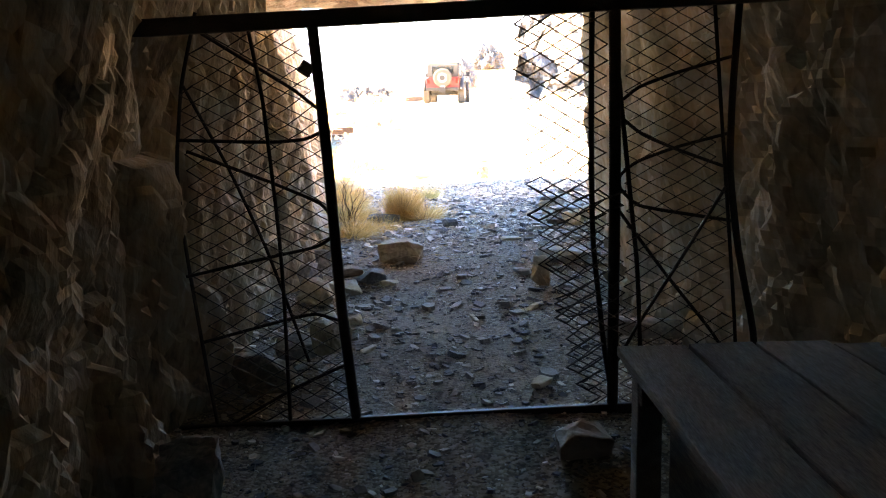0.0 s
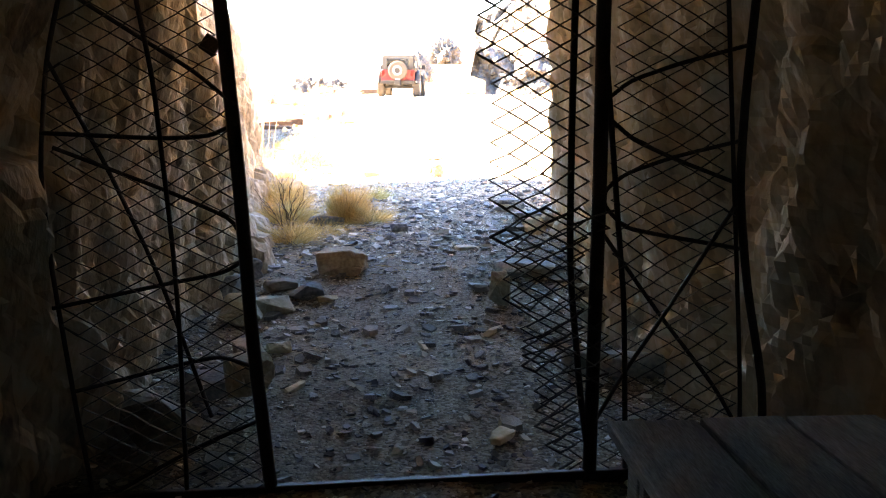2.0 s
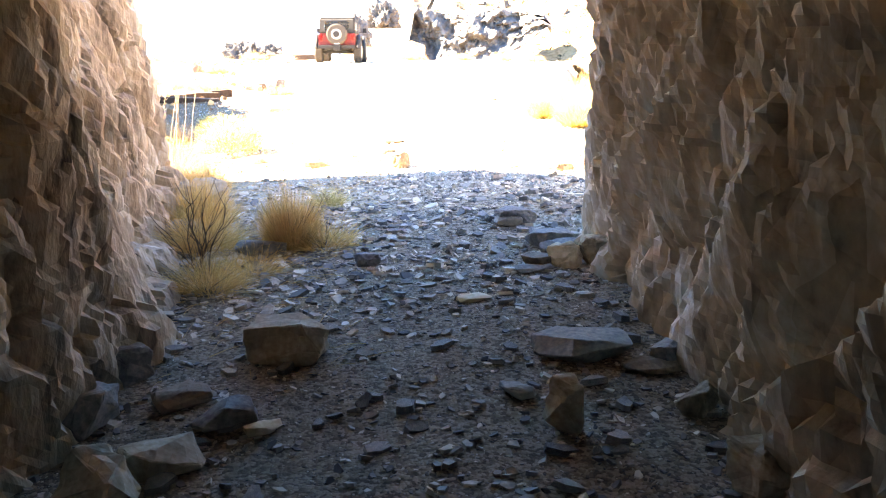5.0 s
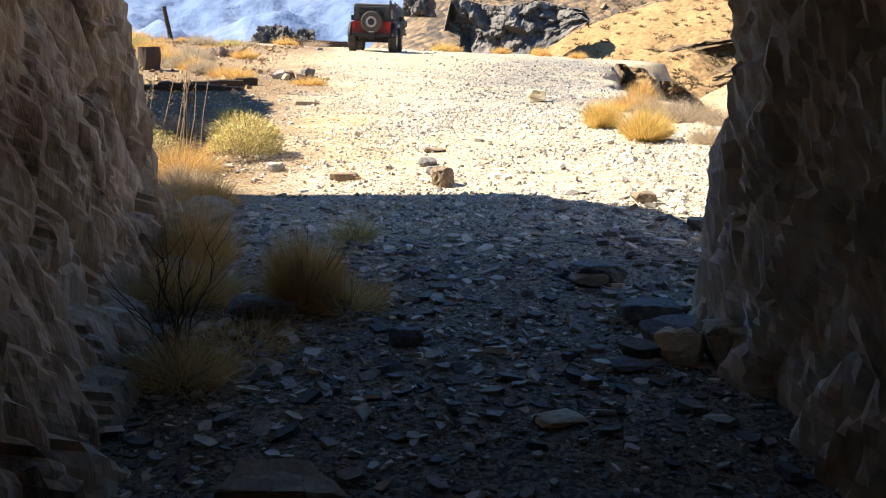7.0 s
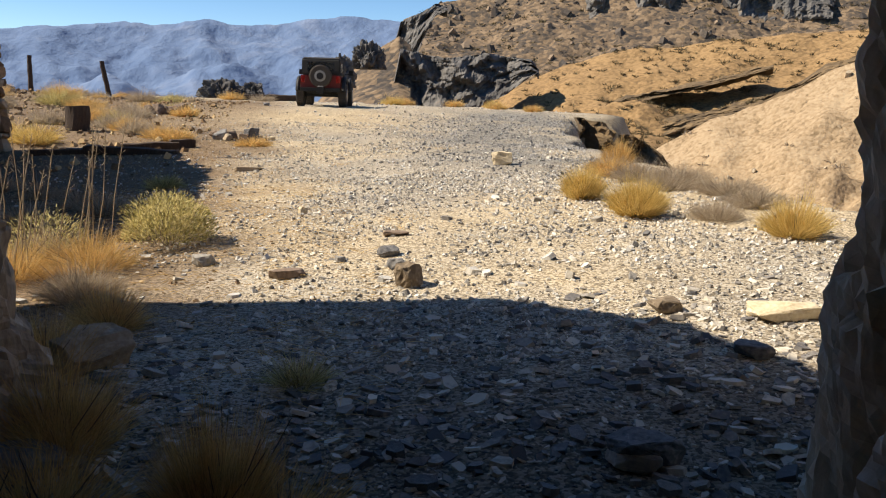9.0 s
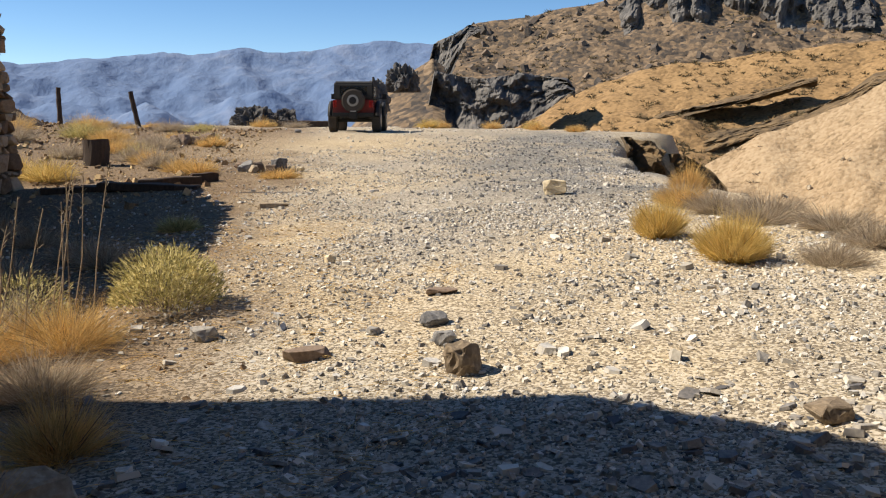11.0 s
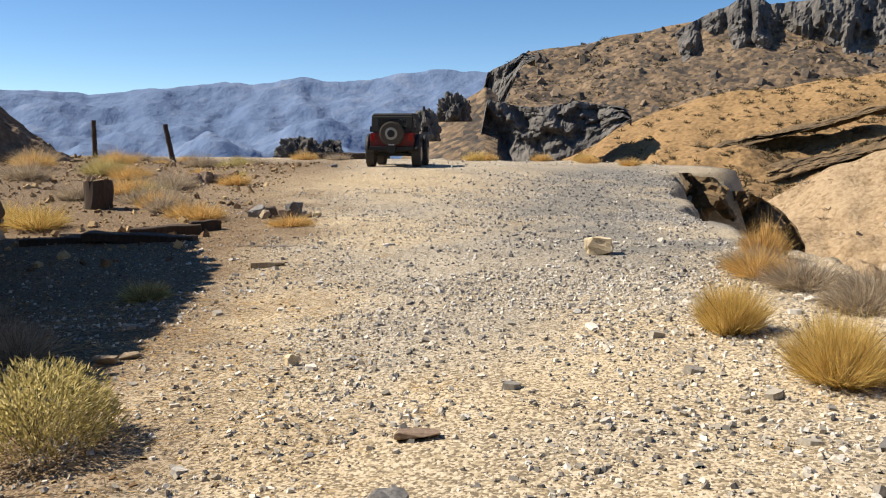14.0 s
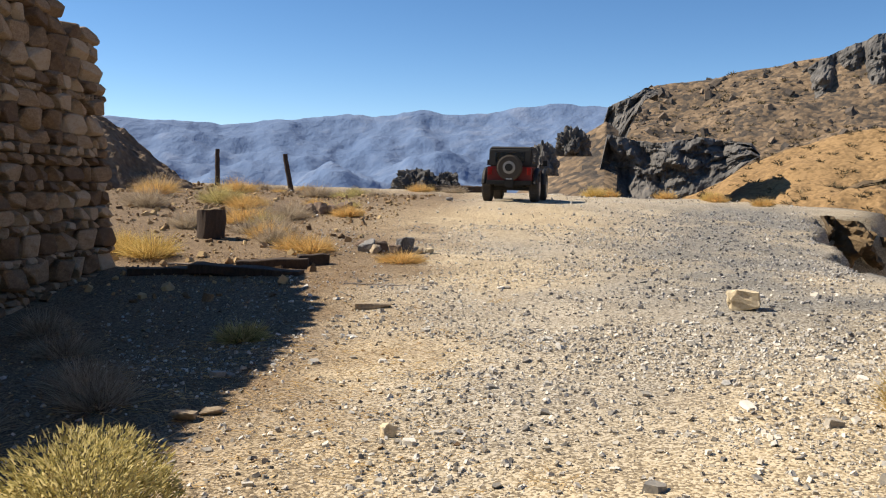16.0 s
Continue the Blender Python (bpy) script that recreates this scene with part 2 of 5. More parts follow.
def tailings(x, y):
    """How far the blue-grey waste covers the ground."""
    w = 0.8 * fbm(x * 0.7, y * 0.7, 12)
    t = math.exp(-((x - smooth_lerp(y, [17, 22, 28, 40], [4.5, 4.0, 4.8, 8])) / smooth_lerp(y, [18, 30], [1.4, 2.6])) ** 2) * max(0, min(1, (y - 18.5 + w) / 3)) * max(0, min(1, (46 - y) / 8))
    return min(1, t * (1 + w))


def soil(x, y):
    """Kind of earth: dark shale waste in and before the tunnel, blue-grey tailings by the gully, brown litter by the brush."""
    w = 0.8 * fbm(x * 0.7, y * 0.7, 12)
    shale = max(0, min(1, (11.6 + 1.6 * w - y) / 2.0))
    tail = tailings(x, y)
    brown = max(0, min(1, (0.1 + 1.2 * w - x) / 1.7)) * max(0, min(1, (y - 11) / 2)) * max(0, min(1, (60 - y) / 15))
    dust = math.exp(-((y - 34 - w * 2) / 5) ** 2) * math.exp(-((x - 0.5) / 3.5) ** 2)
    dry = max(0, min(1, 0.5 + 1.8 * fbm(x * 0.33, y * 0.22, 31)))
    c = Vector((0.90, 0.89, 0.87)).lerp(Vector((1.10, 1.02, 0.87)), dry)
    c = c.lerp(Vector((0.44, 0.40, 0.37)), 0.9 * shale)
    c = c.lerp(Vector((0.50, 0.54, 0.60)), 0.95 * tail)
    c = c.lerp(Vector((0.42, 0.32, 0.23)), 0.95 * brown)
    c = c.lerp(Vector((1.15, 1.02, 0.80)), 0.8 * dust)
    return (*c, 1)


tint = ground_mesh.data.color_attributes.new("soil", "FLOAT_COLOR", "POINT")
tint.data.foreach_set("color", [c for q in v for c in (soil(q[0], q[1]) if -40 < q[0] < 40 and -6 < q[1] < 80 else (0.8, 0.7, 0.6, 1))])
ground = tagged(ground_mesh, "pale gravelly desert earth with scattered flat shale", "ground", kind="structure")


# ---- tunnel ----
LEFT = [(-4.5, -1.3), (1, -1.32), (3.2, -1.22), (4.2, -1.18), (6.5, -1.12), (7.5, -1.05), (8.3, -1.23), (9.6, -1.29), (10.5, -1.2)]
RIGHT = [(-4.5, 1.6), (2, 1.75), (4, 1.6), (6.3, 1.48), (7.7, 1.59), (8.9, 1.64)]


def crag(y, z, seed):
    """Relief of steeply foliated rock: blocky steps and thin upright leaves, in metres."""
    out = 0.10 * noise.noise(Vector((y * 0.9, z * 0.7, seed)))
    for size, amount in ((0.70, 0.12), (0.27, 0.06), (0.11, 0.022)):
        w = 0.10 * noise.noise(Vector((y * 2, z * 2, seed + size)))
        p = Vector(((y + 0.3 * z) / size + w, z / (size * 2.3) + w, seed * 1.7))
        far, near = noise.voronoi(p)
        c = near[0]
        h = noise.cell_vector(c * 7.3)
        lean = Vector((h.x, h.y, 0)) * 1.3
        out += amount * (0.8 * h.z + lean.dot(p - c)) - amount * 0.45 * max(0, 1 - (far[1] - far[0]) * 6)
    out += 0.012 * noise.fractal(Vector((y * 14 + z * 3, z * 4, seed)), 0.8, 2.1, 3)
    return max(-0.28, min(0.22, out - 0.03))


def rock_sheet(name, line, side, top, seed, label, step=0.04, out=(), mat=M_WALLROCK):
    """A rock wall along a plan line (and round the portal's corner); side: the way it faces, +1 to the right."""
    pts = [Vector((x, y)) for y, x in line] + [Vector(p) for p in out]
    cum = [0.0]
    for a, b in zip(pts, pts[1:]):
        cum.append(cum[-1] + (b - a).length)
    n_in = cum[len(line) - 1]
    us = np.arange(0, cum[-1], step)
    vs = np.linspace(0, 1, 74)

    def at(u, v):
        x, y = smooth_lerp(u, cum, [p.x for p in pts]), smooth_lerp(u, cum, [p.y for p in pts])
        e = 0.25
        dx = smooth_lerp(u + e, cum, [p.x for p in pts]) - smooth_lerp(u - e, cum, [p.x for p in pts])
        dy = smooth_lerp(u + e, cum, [p.y for p in pts]) - smooth_lerp(u - e, cum, [p.y for p in pts])
        k = math.hypot(dx, dy) or 1
        nx, ny = side * dy / k, -side * dx / k
        h = top(u - n_in)
        z0 = height(x, y) - 0.12
        z = z0 + v * (h - z0)
        d = crag(u, z, seed) + 0.10 * max(0, 0.5 - (z - z0)) - 0.04
        lean = (-0.06 * (z - 1.2) if side < 0 or u > n_in + 2.2 else -0.06 * (z - 1.2) - 0.24 * (z - 0.9) * (1 - (u - n_in) / 2.2)) if u > n_in else (-0.3 * (z - 0.9) * max(0, min(1, 1 - (n_in - u - 2.6) / 2)) if side > 0 else 0.05 * (z - 0.9) * max(0, 1 - (n_in - u) / 1.5))
        return (x + nx * (d + lean), y + ny * (d + lean), z)
    v, f = grid(us, vs, at)
    if side > 0:
        f = [q[::-1] for q in f]
    return tagged(obj(name, v, f, mat), label, "rock wall", kind="structure")


def top_left(s):
    return 2.75 if s <= 0 else 2.75 + min(s, 3.0) * 1.1


def top_right(s):
    return 2.75 if s <= 0 else 2.75 + min(s, 2.0) * 0.6


rock_sheet("wall_west", LEFT, 1, top_left, 2.0, "rough foliated brown rock of the tunnel side", out=[(-1.45, 11.1), (-2.5, 12.3), (-4.0, 13.4), (-7, 14.2), (-12, 14.0)])
rock_sheet("wall_east", RIGHT, -1, top_right, 9.0, "craggy grey and tan rock of the tunnel side", out=[(1.75, 9.25), (2.6, 9.7), (4.2, 9.8), (7.5, 9.6), (14, 9.0)], mat=M_EASTROCK)


def roof(x, y):
    return (x, y, 2.56 + 0.13 * fbm(x * 1.2, y * 1.2, 4) + 0.06 * noise.cell(Vector((x * 1.5, y * 1.2, 0))) - 0.03 * x * x * 0.3)


v, f = grid(np.arange(-2.4, 2.6, 0.07), np.arange(-4.8, 9.6, 0.07), roof)
tagged(obj("ceiling", v, f, M_WALLROCK), "rough dark rock roof of the mine tunnel", "ceiling", kind="structure")
# unseen sheet added behind the start, so that no daylight leaks in
v, f = grid(np.arange(-2.2, 2.4, 0.1), np.arange(-0.2, 3.0, 0.1), lambda x, z: (x, -4.3 + 0.2 * fbm(x, z, 1), z))
tagged(obj("wall_end", v, f, M_WALLROCK), "unseen rock sheet added behind to keep daylight out", "rock wall", kind="structure")


def hillside(x, y):
    """The slope over the tunnel, broken off above the portal."""
    front = smooth_lerp(x, [-12, -7, -4, -2.5, -1.75, -1.4, 1.6, 1.9, 2.6, 4.2, 14], [14, 14.2, 13.4, 12.3, 11.1, 9.5, 9.3, 9.3, 9.7, 9.8, 9.0])
    back = max(0.0, front - y)
    base = smooth_lerp(x, [-12, -5, -2.5, -1.4, 1.6, 3.5, 14], [6.0, 6.0, 5.5, 2.95, 2.9, 3.7, 3.9])
    return (x, min(y, front), base + back * 0.55 + 0.35 * fbm(x * 0.6, y * 0.6, 2) * min(1, back) + (0.08 * fbm(x * 3, y * 3)))


v, f = grid(np.arange(-16, 18, 0.2), list(np.arange(-6, 14.6, 0.2)), hillside)
tagged(obj("hillside", v, f, M_WALLROCK), "rocky slope above the tunnel mouth", "hillside", kind="structure")


# ---- distance ----
def slope(name, mat, label, bearings, bottoms, crests, r0, r1, rough, seed, category="hill", n=150, rows=60, bulge=0.0, kind="structure"):
    """A hill face seen from the mouth: foot and crest by bearing and rise in degrees, drawn between two distances."""
    us, vs = np.linspace(bearings[0], bearings[-1], n), np.linspace(0, 1.25, rows)

    def at(b, v):
        k = min(v, 1)
        e0, e1 = smooth_lerp(b, bearings, bottoms), smooth_lerp(b, bearings, crests)
        r = r0 + (r1 - r0) * v
        e = e0 + (e1 - e0) * (k + bulge * math.sin(math.pi * k))
        a = radians(b)
        x, y = 0.42 + r * math.sin(a), 9.25 + r * math.cos(a)
        z = 2.0 + r0 * math.tan(radians(e0)) * (1 - k) + r * math.tan(radians(e)) * k
        z -= max(0, v - 1) * (r1 - r0) * 0.7
        q = r1 / 14.0
        z += rough * (fbm(x / q, y / q, seed, 6) * (0.3 + 0.7 * math.sin(math.pi * min(1, k))) - 0.5 * abs(noise.noise(Vector((x / q * 0.9, y / q * 0.9, seed + 2)))) * k * (1 - k) * 3)
        z -= rough * 1.5 * k * (1 - k) * abs(noise.noise(Vector((x / q * 3.1, y / q * 3.1, seed + 6))))
        return (x, y, z)
    v, f = grid(us, vs, at)
    return tagged(obj(name, v, f, mat, True), label, category, kind=kind)


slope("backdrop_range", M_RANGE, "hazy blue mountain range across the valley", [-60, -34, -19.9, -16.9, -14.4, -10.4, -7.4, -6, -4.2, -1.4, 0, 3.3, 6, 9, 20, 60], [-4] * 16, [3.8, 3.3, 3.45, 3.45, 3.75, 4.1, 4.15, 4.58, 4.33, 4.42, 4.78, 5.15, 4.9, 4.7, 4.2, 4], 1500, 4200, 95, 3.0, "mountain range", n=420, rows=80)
hill_far = slope("hill_far", M_HILL_FAR, "brown scrub-covered rocky hill", [5.9, 6.2, 7.3, 9.1, 11.7, 14.6, 18.1, 21.5, 24.9, 29.6, 32.4, 40, 80], [-3] * 13, [-2, 4.9, 5.4, 6.1, 6.45, 7.15, 7.6, 8.2, 8.1, 7.6, 7.1, 7.4, 8], 105, 200, 3.0, 5.0, n=300, rows=100, bulge=0.13)
hill_middle = slope("hill_middle", M_HILL_MID, "ochre hillside with low dry scrub", [7, 10, 12.2, 14.5, 17, 19.5, 21.6, 25, 28.2, 33.3, 60, 85], [-6, -6, -6, -6, -7, -7, -7.5, -8, -8, -8, -8, -8], [-1.6, -0.8, 0.3, 1.35, 2.6, 3.1, 3.55, 3.95, 4.35, 4.75, 7, 8], 48, 115, 1.8, 8.0, n=240, rows=90, bulge=0.06)
hill_near = slope("hill_near", M_HILL_NEAR, "buff eroded bank across the gully", [17, 21, 24.1, 26.9, 30, 33.4, 45, 60, 100], [-14] * 9, [-6, -4.6, -2.6, -1.0, 0.35, 2.3, 6.5, 10, 12], 22, 48, 1.3, 11.0, n=240, rows=100)


# ---- crags and mounds ----
def outcrop(name, at, size, mat, label, seed, category="rock outcrop", n=44, jag=0.3, kind=""):
    """A craggy mass of rock: a squashed dome broken by ridges, sunk in the ground."""
    bm = bmesh.new()
    bmesh.ops.create_icosphere(bm, subdivisions=5, radius=1)
    for v in bm.verts:
        p = v.co.copy()
        w = Vector((p.x * size[0], p.y * size[1], p.z * size[2]))
        q = w * (3.0 / max(size)) + Vector((seed, seed * 2, 0))
        k = 1 + jag * noise.fractal(Vector((q.x, q.y, q.z * 0.5)), 0.7, 2.1, 5) - jag * 0.9 * abs(noise.noise(Vector((q.x * 1.6, q.y * 1.6, q.z * 0.3))))
        k += jag * 0.35 * noise.cell(Vector((q.x * 1.7 + q.z * 0.4, q.y * 1.7, q.z * 0.8)))
        v.co = Vector((w.x * k, w.y * k, max(-0.4 * size[2], w.z * k)))
    me = bpy.data.meshes.new(name)
    bm.to_mesh(me)
    bm.free()
    me.materials.append(mat)
    ob = new(name, me)
    ob.location = at
    return tagged(ob, label, category, kind=kind)


def polar(b, e, r):
    a = radians(b)
    return (0.42 + r * math.sin(a), 9.25 + r * math.cos(a), 2.0 + r * math.tan(radians(e)))


def cliff_band(name, bearings, feet, tops, r, back, mat, label, seed, rough, ragged=0.0):
    """A broken rock face standing out of a hillside, by bearing, foot and top in degrees."""
    us, vs = np.linspace(bearings[0], bearings[-1], 150), np.linspace(0, 1, 40)

    def at(b, v):
        e0, e1 = smooth_lerp(b, bearings, feet), smooth_lerp(b, bearings, tops)
        q = b * r * 0.0175
        jut = noise.fractal(Vector((q * 0.17 + v * 0.5, v * 2.4, seed)), 0.7, 2.1, 6)
        cleft = abs(noise.noise(Vector((q * 0.22 + v * 0.5, v * 0.4, seed + 4))))
        step = noise.noise(Vector((round(q * 0.25 + 0.6 * jut), round(v * 3 + jut), seed)))
        k = min(1, v / 0.8)
        rr = r + back * v * v + rough * (1.1 * jut - 2.2 * (0.35 - min(cleft, 0.35)) * -1.6 + 0.7 * step) * math.sin(math.pi * min(0.93, max(0.07, v)))
        top = e1 + (0.28 * rough / r * 57) * jut * 0.7 + 0.22 * step + ragged * noise.fractal(Vector((q * 0.12, 0, seed)), 0.8, 2.0, 5)
        ideal = r + back * v * v + (1 - min(1, v / 0.15)) * rough
        rr += rough * 0.35 * noise.fractal(Vector((q * 0.8, v * 5, seed)), 0.9, 2.0, 3)
        e = e0 + (top - e0) * k - max(0, v - 0.8) * 3.0
        x, y, z = polar(b, 0, rr)
        return (x, y, 2.0 + ideal * math.tan(radians(e)))
    v, f = grid(us, vs, at)
    return tagged(obj(name, v, f, mat), label, "cliff", kind="structure")


cliff_band("cliff_upper", [15.6, 16, 17.2, 19.8, 21.5, 22.4, 23.2, 24.4, 25.5, 26.3, 28, 29.6, 30.9, 31.9, 32.6], [3.9, 3.8, 4.1, 4.7, 5.0, 5.2, 5.1, 4.7, 3.9, 4.3, 4.8, 5.1, 5.2, 5.3, 5.3], [4.8, 6.0, 6.85, 8.3, 8.95, 9.1, 8.6, 8.7, 8.95, 9.25, 8.85, 8.75, 8.1, 7.7, 6.8], 186, 14, M_CLIFF, "dark grey cliff crowning the hill", 3.0, 3.4)
cliff_band("cliff_lower", [5.8, 6.2, 7, 8, 9.8, 11.6, 13.2, 14.8, 15.3], [-1.5, -1.5, -1.4, -1.2, -1.0, -0.4, 0.4, 1.6, 1.9], [1.0, 3.3, 3.0, 2.8, 2.8, 3.1, 2.9, 2.8, 2.2], 100, 6, M_CLIFF, "dark grey rock face at the foot of the hill", 6.0, 2.6)
cliff_band("cliff_edge", [5.9, 6.2, 7.0, 7.6, 8.4, 9.2], [0.2, 0.6, 1.8, 3.6, 5.2, 5.6], [3.8, 5.0, 5.3, 5.6, 6.1, 5.9], 150, 8, M_CLIFF, "dark crags along the hill's shoulder", 8.0, 2.6)
M_BANDS = material("dark_ledge", [(0.3, (0.05, 0.04, 0.03)), (0.5, (0.13, 0.09, 0.05)), (0.7, (0.28, 0.19, 0.1))], 0.3, 0.95, 0.9, 1.5, depth=0.4)
cliff_band("ledge_lower", [18.5, 19.5, 21, 23.3, 26, 29.2, 31.3, 33.3, 40], [-3.2, -2.9, -2.7, -2.1, -1.1, -0.1, 0.7, 1.8, 4.6], [-2.7, -2.1, -1.6, -0.9, -0.2, 0.75, 1.6, 2.65, 5.3], 91, 6, M_BANDS, "dark crumbling ledge across the ochre slope", 12.0, 1.5, 0.5)
cliff_band("ledge_upper", [18.4, 20.2, 22.3, 26.4, 29.8], [-1.2, -0.4, 0.3, 1.4, 2.4], [-0.9, 0.1, 0.8, 1.9, 2.7], 98, 5, M_BANDS, "thin dark ledge across the ochre slope", 17.0, 1.2, 0.5)
M_MOUND = material("mound_rock", [(0.3, (0.05, 0.035, 0.025)), (0.5, (0.15, 0.105, 0.07)), (0.68, (0.26, 0.19, 0.13))], 0.5, 0.95, 0.9, 6, depth=0.15)
outcrop("rock_outcrop", polar(-5.5, -0.2, 57), (1.4, 1.5, 0.95), M_CLIFF, "low dark craggy rocks on the rim", 1.0, jag=0.3)
outcrop("rock_outcrop", polar(-4.5, -0.2, 57), (1.2, 1.3, 0.6), M_CLIFF, "low dark craggy rocks on the rim", 14.0, jag=0.3)
outcrop("rock_outcrop", polar(-3.6, -0.2, 57), (0.8, 1.0, 0.85), M_CLIFF, "small dark craggy rock on the rim", 4.0, jag=0.3)
outcrop("rock_outcrop", polar(2.3, 1.1, 82), (1.4, 1.8, 2.0), M_CLIFF, "dark jagged rocks behind the jeep", 7.0, jag=0.3)
outcrop("rock_outcrop", polar(4.1, 2.3, 92), (1.7, 2.2, 2.0), M_CLIFF, "dark jagged rocks below the hill", 9.0, jag=0.3)
slope("hill_shoulder", M_HILL_FAR, "stony scree between rocks and hill", [0.6, 2.4, 3.6, 5.0, 6.1, 6.9], [-3] * 6, [-0.6, 1.25, 2.3, 3.4, 4.1, 3.5], 76, 114, 0.6, 21.0, n=90, rows=50)


def heap(x, y):
    """A conical spoil heap with crumbling rocky sides."""
    q = math.hypot(x, y)
    z = 4.4 * max(-0.25, 1 - q / 5.6) + 0.55 * fbm(x * 0.6, y * 0.6, 12, 6) - 0.3 * abs(noise.noise(Vector((x * 1.3, y * 1.3, 2))))
    return (x - 15.0, y + 40.2, 1.0 + z)


v, f = grid(np.arange(-6.5, 6.6, 0.13), np.arange(-6.5, 6.6, 0.13), heap)
tagged(obj("spoil_mound", v, f, M_MOUND), "dark brown stony spoil mound", "mound", kind="structure")

# dark lip and face of the gully notch
def notch(u, v):
    x = 9.2 + u * 4.2 + 0.3 * noise.noise(Vector((u * 5, v * 2, 2)))
    y = 36.3 + 0.8 * u + 1.1 * fbm(u * 6, v * 5, 5) - 0.9 * (v - 0.5)
    top = smooth_lerp(u, [0, 0.2, 0.4, 0.7, 0.85, 1], [1.4, 1.32, 0.85, 0.68, 0.1, -1.2])
    return (x, y, top - 4.5 * (1 - v) + 0.14 * noise.noise(Vector((u * 9, v * 3, 0))) * v)


v, f = grid(np.linspace(0, 1, 90), np.linspace(0, 1, 60), notch)
tagged(obj("gully_bank", v, f, M_BANDS), "dark undercut bank of the gully", "bank", kind="structure")


# ---- stones ----
def rock_bm(size, seed, cuts=16, rough=False):
    """An angular broken stone: a block cut by random planes, softened at the edges. Its base lies at z = 0."""
    rnd = random.Random(seed)
    bm = bmesh.new()
    pts = []
    for _ in range(cuts):
        d = Vector((rnd.uniform(-1, 1), rnd.uniform(-1, 1), rnd.uniform(-1, 1))).normalized()
        m = max(abs(d.x), abs(d.y), abs(d.z)) ** 0.75
        pts.append(bm.verts.new((d.x / m * size[0] / 2, d.y / m * size[1] / 2, d.z / m * size[2] / 2)))
    hull = bmesh.ops.convex_hull(bm, input=bm.verts)
    bmesh.ops.delete(bm, geom=[g for g in hull["geom_interior"] if isinstance(g, bmesh.types.BMVert)], context="VERTS")
    bmesh.ops.dissolve_limit(bm, angle_limit=radians(12), verts=bm.verts, edges=bm.edges)
    bmesh.ops.bevel(bm, geom=list(bm.edges), offset=min(size) * 0.035, segments=1, affect="EDGES")
    if rough:
        bmesh.ops.triangulate(bm, faces=list(bm.faces))
        bmesh.ops.subdivide_edges(bm, edges=[e for e in bm.edges if e.calc_length() > min(size) * 0.25], cuts=2, use_grid_fill=True)
        bmesh.ops.triangulate(bm, faces=list(bm.faces))
        q = 5.0 / max(size)
        for v in bm.verts:
            p = v.co * q + Vector((seed, 0, 0))
            v.co += v.co.normalized() * min(size) * (0.10 * noise.fractal(p * 0.6, 0.8, 2.0, 3) + 0.05 * noise.noise(Vector((p.x, p.y, p.z * 6))))
    lo = min(v.co.z for v in bm.verts)
    for v in bm.verts:
        v.co.z -= lo
    return bm


def stone(at, size, seed, mat, label, turn=0, tilt=0, group="", category="rock", sink=0.12, name="rock"):
    size = tuple(0.86 * q for q in size)
    bm = rock_bm(size, seed, 22, True)
    me = bpy.data.meshes.new(name)
    bm.to_mesh(me)
    bm.free()
    me.materials.append(mat)
    ob = new(name, me)
    x, y = at
    ob.matrix_world = pose(x, y, height(x, y) - sink * size[2], tilt, 0, turn)
    return tagged(ob, label, category, group)


stone((-0.26, 7.45), (0.46, 0.34, 0.24), 1, M_STONE, "brown angular boulder lying on the tunnel floor", -15)
stone((1.12, 7.25), (0.56, 0.34, 0.15), 2, M_GREYSTONE, "long flat grey slab on the tunnel floor", 5)
stone((0.83, 6.58), (0.16, 0.18, 0.31), 3, M_STONE, "upright pointed grey stone on the tunnel floor", 10, 12)
stone((-0.49, 6.78), (0.3, 0.2, 0.12), 4, M_GREYSTONE, "dark flat stone on the tunnel floor", 20)
stone((-0.33, 6.72), (0.2, 0.1, 0.05), 44, M_PALESTONE, "pale flat chip beside a dark stone", 30)
stone((1.45, 8.7), (0.26, 0.2, 0.2), 5, M_PALESTONE, "pale tilted stone at the tunnel mouth", -40, 30)
stone((1.28, 8.72), (0.26, 0.22, 0.1), 6, M_REDSTONE, "brown flat stone at the tunnel mouth", 30)
stone((0.74, 8.1), (0.24, 0.16, 0.04), 7, M_PALESTONE, "thin pale shale slab on the gravel", 10)
stone((1.3, 9.75), (0.26, 0.2, 0.1), 8, M_GREYSTONE, "grey flat stone outside the tunnel", -10)
stone((1.2, 8.62), (0.32, 0.2, 0.05), 9, M_GREYSTONE, "thin grey slab at the tunnel mouth", 15)
stone((-1.0, 7.3), (0.3, 0.3, 0.2), 10, M_GREYSTONE, "grey block against the tunnel side", 40)
stone((-0.66, 6.45), (0.36, 0.2, 0.14), 11, M_STONE, "tan slab near the tunnel side", 30)
stone((-0.84, 6.25), (0.32, 0.28, 0.22), 12, M_STONE, "tan block near the tunnel side", -20)
stone((1.42, 6.05), (0.34, 0.3, 0.22), 13, M_STONE, "pinkish jagged stone against the tunnel side", 10, 15)
stone((1.42, 6.65), (0.2, 0.2, 0.16), 14, M_STONE, "small rough stone against the tunnel side", 60)
stone((0.2, 8.96), (0.2, 0.14, 0.1), 15, M_GREYSTONE, "dark small stone on the shale", 15)
stone((-0.5, 9.4), (0.45, 0.26, 0.14), 16, M_GREYSTONE, "dark slab beside the grass tuft", -10)
stone((0.72, 6.88), (0.2, 0.14, 0.07), 17, M_GREYSTONE, "flat grey stone on the tunnel floor", -20)
stone((-0.68, 7.0), (0.28, 0.24, 0.1), 18, M_REDSTONE, "reddish flat stone on the tunnel floor", 20)
